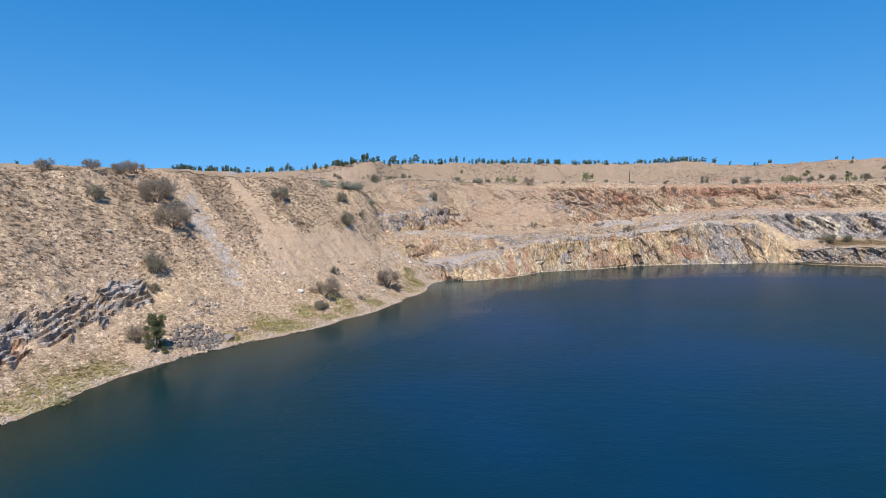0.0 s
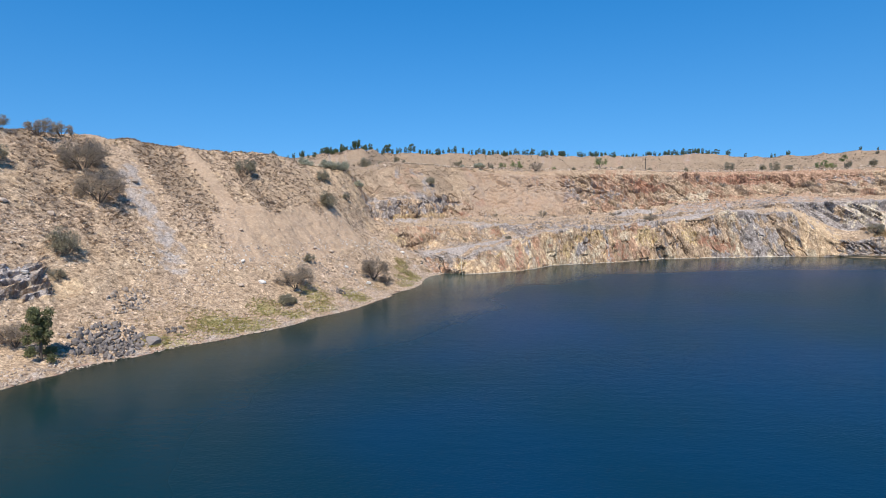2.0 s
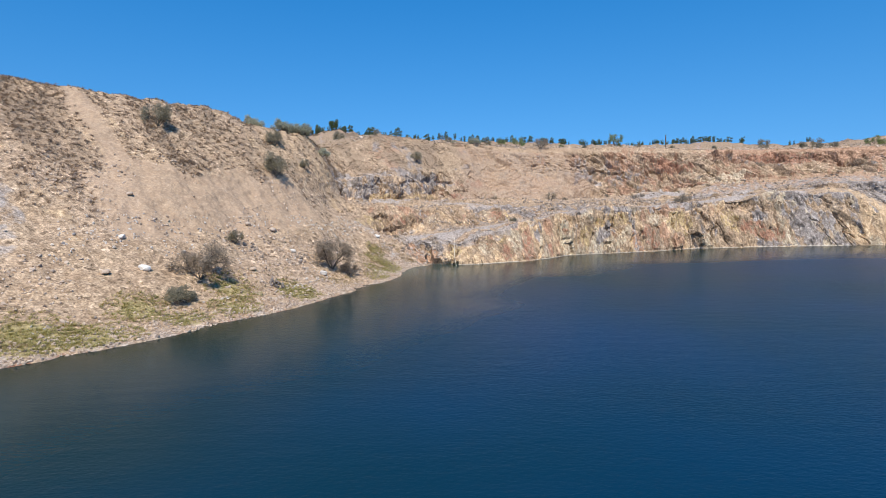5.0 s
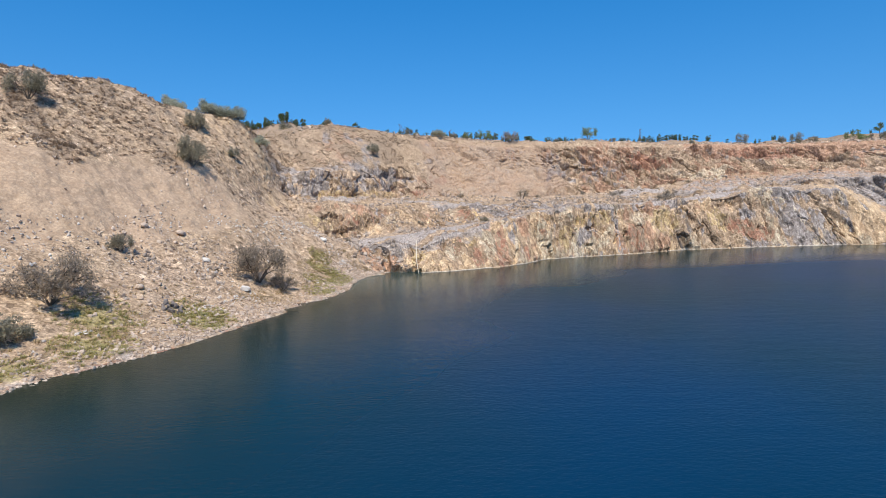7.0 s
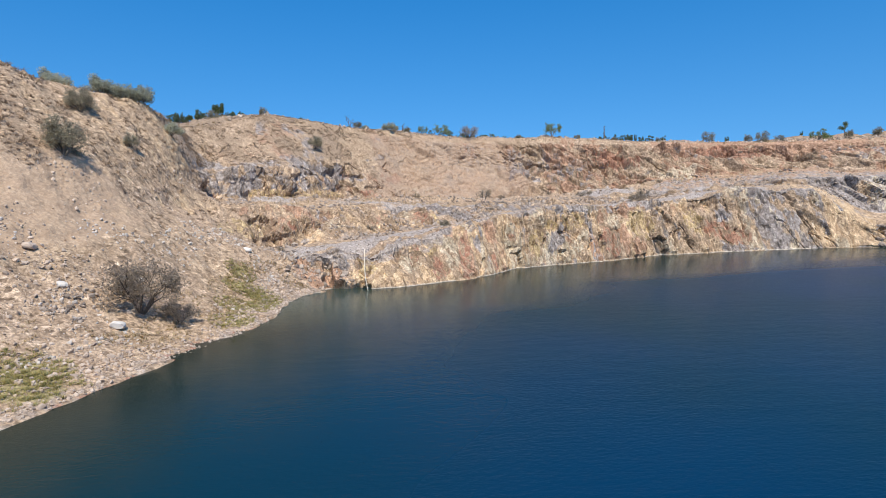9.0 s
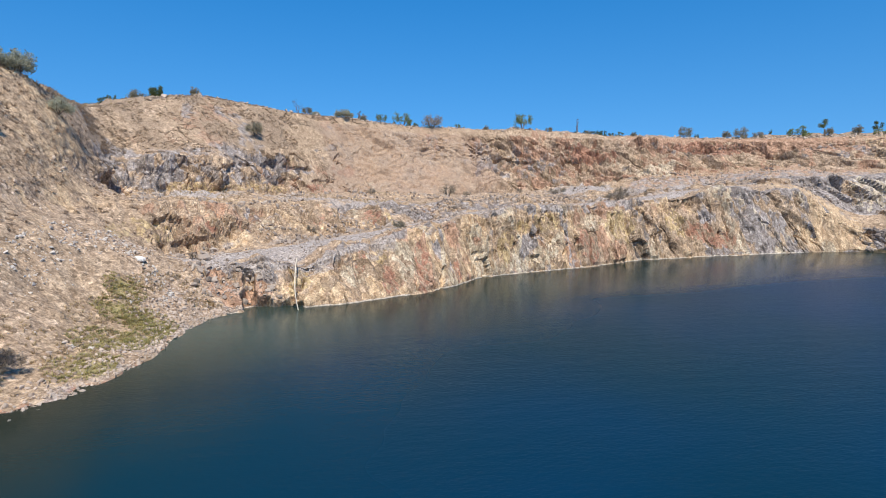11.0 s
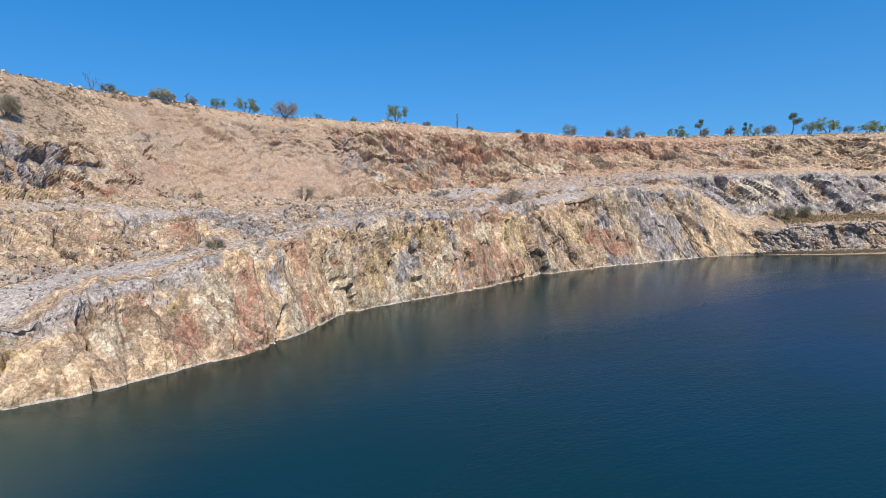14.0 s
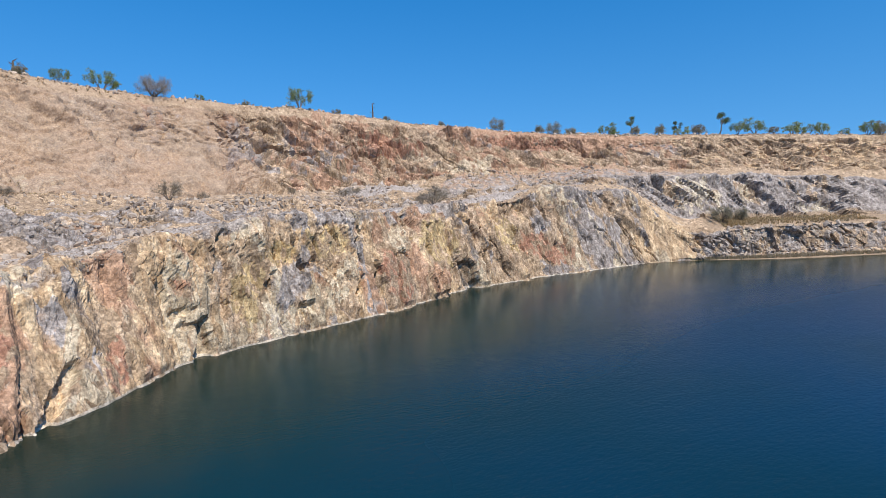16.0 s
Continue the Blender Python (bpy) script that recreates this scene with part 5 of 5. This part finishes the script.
acacia = gum_tree("umbrella_tree", "olive flat-topped thorn tree on the rim", GREY_LEAF, 2.6, 3.2, 3400, 0.065, 192, 0.22, BARK, 0.95)
settle(acacia, 82.2, 173.3)
put(acacia, 94, 170.2, 1.1, 90, 0.05, "grey sparse flat-topped tree on the rim")
tall = gum_tree("tall_tree", "thin tall green tree on the quarry rim", GREEN_LEAF, 4.6, 3.0, 2600, 0.075, 195, 0.5, BARK, 1.0)
settle(tall, 125.4, 156)
put(tall, 109, 164.6, 0.75, 200, 0.05, "thin tree with a small dark crown on the rim", "thin trees")
put(tall, 118.8, 161, 0.7, 100, 0.05, "thin tree with a small dark crown on the rim", "thin trees")


def bare_tree(name, label, height, seed, lean=0.1):
    rng = np.random.default_rng(seed)
    thing = holder(name, label, "tree")
    bm = bmesh.new()
    branch_fan(bm, rng, (0, 0, -0.15), height, height * 0.5, 3, 0.06, 4)
    part("stem", bm, DARK_BARK, thing)
    return thing


settle(bare_tree("bare_tree", "thin leafless tree on the mound above the wall", 2.6, 200), 3.1, 162.5)


def dead_trunk(name, label, height, seed):
    """A dead upright trunk with broken stubs."""
    rng = np.random.default_rng(seed)
    thing = holder(name, label, "dead tree")
    bm = bmesh.new()
    p = Vector((0, 0, -0.2))
    for k in range(5):
        q = p + Vector((rng.normal() * 0.04, rng.normal() * 0.04, (height + 0.2) / 5))
        limb(bm, p, q, 0.20 - 0.025 * k, 0.18 - 0.025 * k, 7)
        p = q
        if k > 1:
            for _ in range(2):
                a = rng.uniform(0, 6.28)
                limb(bm, p, p + Vector((math.cos(a) * 0.4, math.sin(a) * 0.4, rng.uniform(0, 0.3))), 0.05, 0.02, 4)
    part("trunk", bm, DARK_BARK, thing)
    return thing


settle(dead_trunk("dead_tree", "dark dead upright trunk standing on the plateau", 3.8, 210), 61.8, 182)
settle(dead_trunk("dead_tree", "dark dead upright trunk on the stony rim", 1.6, 211), 13.5, 169.5)

# ---- shrubs on the road, the terrace and the beach ----
WISPY = [shrub("wispy_shrub", "wispy grey-brown shrub among the rubble of the bench", leaf_material("wispy_leaf", (0.19, 0.16, 0.12), (0.36, 0.31, 0.23), 0.4), 2.6, 3.0, 2600, 0.055, 260 + k, 9, BARK, 0.25, levels=4) for k in range(2)]
settle(WISPY[0], 25.4, 152.4, 0, 0.85)
settle(WISPY[1], 48.8, 143.2, 0, 1.0)
for k, (x, y, size) in enumerate([(13.5, 150.5, 0.5), (99.8, 141.4, 1.1), (104.2, 140.6, 0.8), (13.7, 125.8, 0.55), (38, 155, 0.6), (28.5, 153, 0.55), (33, 154.5, 0.6), (43, 152.5, 0.75), (45, 154, 0.7), (49.5, 147.5, 0.6), (54, 157, 0.5),
                                  (75.6, 164.2, 0.95), (61, 157.5, 0.6), (64, 159, 0.6), (-4.5, 119.5, 0.4), (5, 128, 0.5), (22, 135.5, 0.35), (90, 158, 0.5), (84, 165, 0.5)]):
    put((WISPY if k not in (1, 2, 3) else OLIVE)[k % 2], x, y, size * (0.95 if k in (0, 1, 2) else 0.72), 40 * k, 0.05, "dry grey shrub among the rubble of the bench", "bench shrubs")

# ---- trees along the spoil bank ----
GUMS = [gum_tree("gum_tree", "distant dark green gum tree on the spoil bank", GUM_LEAF, 5.2, 4.2, 1300, 0.2, 220 + k, 0.16, DARK_BARK, 1.0) for k in range(5)]
BANK_LINE = LINES[11]


def bank_place(s, back):
    k = int(s)
    f = s - k
    a = BANK_LINE[k] * (1 - f) + BANK_LINE[(k + 1) % STATIONS] * f
    out = Vector((a[0] - 40, a[1] - 50)).normalized()
    return a[0] + out.x * back, a[1] + out.y * back


rng = np.random.default_rng(5)
spots = []
for k in range(298):
    s = rng.uniform(4.0, 24.8) if k % 6 == 0 else rng.uniform(8.0, 20.4)
    spots.append((*bank_place(s, rng.uniform(0.0, 3) if s > 9 else rng.uniform(2, 16)), rng.uniform(0.42, 0.84), rng.uniform(0, 360)))
for k, model in enumerate(GUMS):
    x, y, size, turn = spots[k]
    settle(model, x, y, turn, size, 0.1)
    tagged(model, "", "", "bank trees")
for k, (x, y, size, turn) in enumerate(spots[5:]):
    put(GUMS[k % 5], x, y, size, turn, 0.1, "", "bank trees", 0.55 + 0.25 * ((k * 7) % 5) / 5)
ridge = gum_tree("ridge_tree", "round dark green tree on the grey ridge", GREEN_LEAF, 3.4, 3.6, 5200, 0.11, 243, 0.2, DARK_BARK, 1.2)
settle(ridge, -29.5, 211.5, 0, 0.85)
put(ridge, -37, 213, 0.55, 120, 0.1, "small dark green tree on the grey ridge")
for k in range(15):
    s, back = rng.uniform(9, 25), rng.uniform(-55, -4)
    x, y = bank_place(s, back)
    put(OLIVE[k % 2], x, y, rng.uniform(0.35, 0.75), 37 * k, 0.05, "olive bush on the dry plateau behind the rim", "plateau bushes")

# ---- grass ----
rng = np.random.default_rng(9)


def on_tussock_ground(p, s, v):
    n = fbm(np.stack([s * 5.0, v * 0.35, 0 * s], 1), 3, 0.6, 91) + 0.5 * fbm(p * 0.3, 2, 0.5, 71)
    bare = np.maximum(bump_at(s, 8.8, 1.0, 0.25) * bump_at(v + 0.4 * n, 3.75, 0.75, 0.4), bump_at(s, 8.05, 0.07, 0.06) * bump_at(v, 5.6, 1.3, 0.3))
    chute = bump_at(s, 7.02, 0.13, 0.12)
    return (rng.random(len(s)) < smooth(v, 2.6, 4.6) * (0.6 + 0.45 * n) * (1 - 0.85 * smooth(s, 9.5, 10.3) * (v < 6.9))) & (bare < 0.5) & (chute < 0.5)


p, _, _, _ = scatter_points(rng, 24000, 3.6, 11.8, 2.6, 7.4, on_tussock_ground)
tufts("dry_tussocks", "brown dry grass tussocks on the spoil slope", p, rng.uniform(0.25, 0.6, len(p)), BROWN_STRAW, 301, 26, 1.25, 0.5, 0.026)
p, _, _, _ = scatter_points(rng, 9000, 3.0, 25.8, 6.85, 8.6)
tufts("straw_grass", "straw-coloured dry grass along the rim", p, rng.uniform(0.2, 0.5, len(p)), STRAW, 302, 10, 0.8, 0.7)
p, _, _, _ = scatter_points(rng, 9000, 11.8, 15.6, 5.95, 7.2, lambda p, s, v: fbm(p * 0.5, 3, 0.6, 79) > -0.1 + 1.2 * smooth(s, 13.8, 14.8) * (1 - smooth(v, 6.6, 6.9)))
tufts("mound_tussocks", "brown dry tussocks on the mound above the wall", p, rng.uniform(0.2, 0.42, len(p)), MOUND_STRAW, 308, 22, 1.2, 0.5, 0.028)
p, _, _, _ = scatter_points(rng, 12000, 7.0, 25.0, 8.2, 10.3, lambda p, s, v: fbm(p * (0.06, 0.06, 0.0), 2, 0.5, 75) > -0.25)
tufts("bank_scrub", "low brown scrub on the spoil bank beyond the rim", p, rng.uniform(0.4, 1.0, len(p)), SCRUB, 309, 9, 1.3, 0.5)
p, _, _, _ = scatter_points(rng, 2600, 12.3, 22, 3.9, 5.2, lambda p, s, v: fbm(p * 0.2, 2, 0.5, 73) > 0.05)
tufts("bench_grass", "dry grass between the rubble of the terrace", p, rng.uniform(0.2, 0.45, len(p)), STRAW, 303, 10, 0.8, 0.7)
p, _, _, _ = scatter_points(rng, 2000, 23.5, 25.2, 2.3, 3.0)
tufts("terrace_grass", "tan grass on the terrace above the beach", p, rng.uniform(0.25, 0.6, len(p)), STRAW, 304, 12, 0.7, 0.8)
p, _, _, _ = scatter_points(rng, 2400, 22.9, 26, 0.02, 0.32)
tufts("reeds", "pale dry reeds along the water's edge", p, rng.uniform(0.22, 0.5, len(p)), REED, 305, 10, 0.35, 1.0)
p, _, _, _ = scatter_points(rng, 5200, 3.6, 11.6, 0.35, 1.7, lambda p, s, v: fbm(p * 0.3, 3, 0.5, 77) > 0.12)
tufts("shore_grass", "sparse straw grass above the shore", p, rng.uniform(0.18, 0.4, len(p)), STRAW, 306, 10, 0.9, 0.6)
spots = []
for x, y, r in PATCHES:
    for _ in range(int(220 * r)):
        a, d = rng.uniform(0, 6.28), r * math.sqrt(rng.random())
        spots.append((x + 1.45 * d * math.cos(a), y + 1.45 * d * math.sin(a)))
spots = np.array(spots)
heights = np.array([ground_at(x, y) for x, y in spots])
places = np.column_stack([spots, heights])[heights > 0.15]
tufts("green_grass", "yellow-green grass patches near the waterline", places, rng.uniform(0.14, 0.38, len(places)), LIME_GRASS, 307, 20, 1.1, 0.6, 0.038)


# ---- loose stone ----
def stone_sizes(n, lo, hi):
    return lo * (hi / lo) ** (rng.random(n) ** 2.2)


p, _, _, _ = scatter_points(rng, 30000, 3.6, 11.9, 0.3, 5.2, lambda p, s, v: (fbm(p * 0.2, 3, 0.5, 81) + 0.35 - 0.07 * v - 0.3 * smooth(s, 10.9, 11.4)) > rng.random(len(s)) * 0.6)
stones("slope_stones", "scattered tan and grey stones on the spoil slope", p, stone_sizes(len(p), 0.07, 0.36), TAN_STONE, 401)
p, _, _, _ = scatter_points(rng, 6000, 6.5, 11.2, 0.7, 3.3, lambda p, s, v: (fbm(p * 0.28, 3, 0.55, 87) + 0.05) > rng.random(len(s)) * 0.5)
stones("pale_scree", "pale grey and white stones lying on the lower slope", p, stone_sizes(len(p), 0.06, 0.34), PALE_STONE, 409)
p, _, _, _ = scatter_points(rng, 8000, 3.6, 11.9, -0.2, 0.5)
stones("shore_stones", "small tan and grey stones along the shore", p, stone_sizes(len(p), 0.06, 0.3), TAN_STONE, 402)
p, _, _, _ = scatter_points(rng, 11000, 11.9, 23, 2.75, 5.0, lambda p, s, v: ((fbm(p * 0.25, 3, 0.5, 83) + 0.18) > rng.random(len(s)) * 0.7) & ~((s < 16) & (v > 3.02) & (v < 3.98)))
stones("bench_rubble", "grey and tan broken rubble beside the ramp road", p, stone_sizes(len(p), 0.12, 0.8), GREY_STONE, 403)
p, _, _, _ = scatter_points(rng, 2500, 11.9, 22.5, 1.9, 2.8)
stones("road_gravel", "small grey stones on the ramp road", p, stone_sizes(len(p), 0.07, 0.3), GREY_STONE, 404)
p, _, _, _ = scatter_points(rng, 900, 22.9, 26, 0.5, 2.1)
stones("talus", "grey broken talus below the grass terrace", p, stone_sizes(len(p), 0.2, 1.1), GREY_STONE, 405)
p, _, _, _ = scatter_points(rng, 3500, 12.5, 25.8, 6.95, 7.9)
stones("rim_stones", "tan stones along the top of the wall", p, stone_sizes(len(p), 0.16, 0.75), TAN_STONE, 406)
p, _, _, _ = scatter_points(rng, 170, 11.5, 12.5, 1.1, 2.1)
stones("corner_rubble", "pale grey blocks in the corner below the road", p, stone_sizes(len(p), 0.15, 0.7), GREY_STONE, 408)


def rock_mesh(seed, material):
    """A single boulder with chipped faces."""
    r = np.random.default_rng(seed)
    bm = bmesh.new()
    bmesh.ops.create_icosphere(bm, subdivisions=2, radius=0.5)
    cuts = [(Vector(r.normal(size=3)).normalized(), r.uniform(0.28, 0.42)) for _ in range(9)]
    for v in bm.verts:
        for n, d in cuts:
            over = v.co.dot(n) - d
            if over > 0:
                v.co -= n * over
        v.co.x *= 1.25
        v.co.z *= 0.8
    mesh = bpy.data.meshes.new("rock")
    bm.to_mesh(mesh)
    bm.free()
    mesh.materials.append(material)
    return mesh


def boulder(x, y, size, mesh, label, turn):
    ob = new("boulder", mesh)
    ob.matrix_basis = pose(x, y, ground_at(x, y) + 0.2 * size, 12, 8, turn) @ Matrix.Diagonal((size, size, size, 1))
    return tagged(ob, label, "rock")


white_rock, grey_rock, tan_rock, dark_rock = rock_mesh(1, WHITE_STONE), rock_mesh(2, GREY_STONE), rock_mesh(3, TAN_STONE), rock_mesh(4, DARK_STONE)
boulder(-10.1, 93.3, 0.8, white_rock, "white quartz boulder near the shore", 70)
boulder(-20.8, 80.1, 0.8, white_rock, "small white boulder on the lower slope", 20)
boulder(-6.7, 112.9, 0.7, white_rock, "pale boulder at the foot of the slope", 0)
boulder(-24.9, 63.2, 1.2, dark_rock, "dark grey boulder beside the rock pile", 40)
boulder(-3.6, 119.3, 1.0, grey_rock, "grey boulder at the end of the ramp road", 10)
boulder(-38.4, 86, 0.9, grey_rock, "dark boulder on the upper slope", 10)
for k, (x, y, size) in enumerate([(-13.5, 95, 0.6), (-16, 97, 0.7), (-18, 95, 0.7), (-24, 83, 0.6), (-26, 88, 0.55), (-9, 97.5, 0.5), (-11, 99.5, 0.6), (-40, 73, 0.8), (-42.5, 70, 0.7), (-37, 65, 0.6), (-15, 87, 0.6), (-22.5, 78, 0.6)]):
    tagged(boulder(x, y, size, white_rock if k % 3 == 0 else tan_rock, "pale angular boulder on the spoil slope", 50 * k), group="slope boulders")


def rock_pile(name, label, centre, reach, count, size, seed, material=GREY_STONE):
    """A heap of separate stones."""
    r = np.random.default_rng(seed)
    thing = tagged(new(name), label, "rock pile")
    base = Vector((*centre, ground_at(*centre)))
    thing.matrix_basis = Matrix.Translation(base)
    shapes = []
    for pts, tris in ROCKS:
        shapes.append(array_mesh("stone", pts, tris, material))
    for k in range(count):
        a, d = r.uniform(0, 6.28), math.sqrt(r.random())
        x, y = centre[0] + reach[0] * d * math.cos(a), centre[1] + reach[1] * d * math.sin(a)
        s = size * r.uniform(0.5, 1.5)
        ob = new("stone", shapes[int(r.integers(len(shapes)))])
        ob.parent = thing
        z = max(ground_at(x, y), 0.0) + 0.1 * s + 0.25 * (1 - d) * r.random()
        ob.matrix_basis = pose(x - base.x, y - base.y, z - base.z, *r.uniform(0, 360, 3)) @ Matrix.Scale(s, 4)


rock_pile("rock_pile", "heap of loose grey angular rocks at the shore", (-27.8, 61.8), (2.9, 3.2), 300, 0.42, 31, DARK_STONE)
for k, (x, y) in enumerate([(3, 125.5), (9.5, 129.5), (17, 134.5), (23, 137.5), (31, 141.5), (42, 146.5)]):
    rock_pile("rubble_heap", "heap of grey and tan broken blocks beside the road", (x, y), (3.2, 1.8), 90, 0.3, 41 + k)
rock_pile("rock_pile", "small heap of pale broken rocks on the slope", (-29.8, 68.2), (1.6, 2.2), 80, 0.36, 32)


rock_pile("rock_pile", "small cluster of dark angular rocks near the waterline", (-12.6, 86.4), (0.9, 0.7), 22, 0.36, 33, DARK_STONE)
rock_pile("rock_pile", "small cluster of grey rocks in the grass by the shore", (-24.4, 66.6), (0.8, 0.8), 22, 0.34, 34, DARK_STONE)
rock_pile("rock_pile", "patch of broken grey rocks on the lower slope", (-17.6, 91.4), (2.4, 1.6), 60, 0.27, 35)
rock_pile("rock_pile", "patch of mauve-grey broken rocks beside a dry shrub", (-12.4, 94.2), (1.3, 2.6), 90, 0.22, 36)


def drowned_twig():
    """A dead branch that stands in the shallow water."""
    r = np.random.default_rng(212)
    thing = tagged(new("dead_branch"), "thin grey dead branch sticking out of the shallow water", "branch")
    bm = bmesh.new()
    branch_fan(bm, r, (0, 0, -0.6), 1.5, 0.9, 3, 0.035, 3)
    part("stem", bm, BARK, thing)
    thing.matrix_basis = pose(-10.4, 81.7, -0.1, 0, 12, 40)


drowned_twig()


# ---- the pipe on the wall ----
def pipe():
    m = Nodes("weathered_plastic", 0.55, 0.4)
    mat = m.done(m.mix(m.noise(3.0, 5), (0.55, 0.46, 0.33), (0.78, 0.70, 0.56)))
    curve = bpy.data.curves.new("pipe_path", "CURVE")
    curve.dimensions, curve.bevel_depth, curve.bevel_resolution = "3D", 0.042, 2
    line = curve.splines.new("NURBS")
    rows = [(3.9, 116.4, 3.6), (3.85, 115.2, 3.45), (3.8, 113.9, 2.7), (3.75, 113.0, 1.6), (3.85, 112.7, 0.7), (4.1, 112.5, -0.5)]
    line.points.add(len(rows) - 1)
    for q, r in zip(line.points, rows):
        q.co = (*r, 1)
    line.use_endpoint_u, line.order_u = True, 4
    temp = new("pipe_path", curve)
    mesh = bpy.data.meshes.new_from_object(temp.evaluated_get(bpy.context.evaluated_depsgraph_get()))
    bpy.data.objects.remove(temp)
    mesh.materials.clear()
    mesh.materials.append(mat)
    mesh.name = "pipe"
    return tagged(new("pipe", mesh), "weathered pale plastic pipe hanging down the rock wall", "pipe")


pipe()
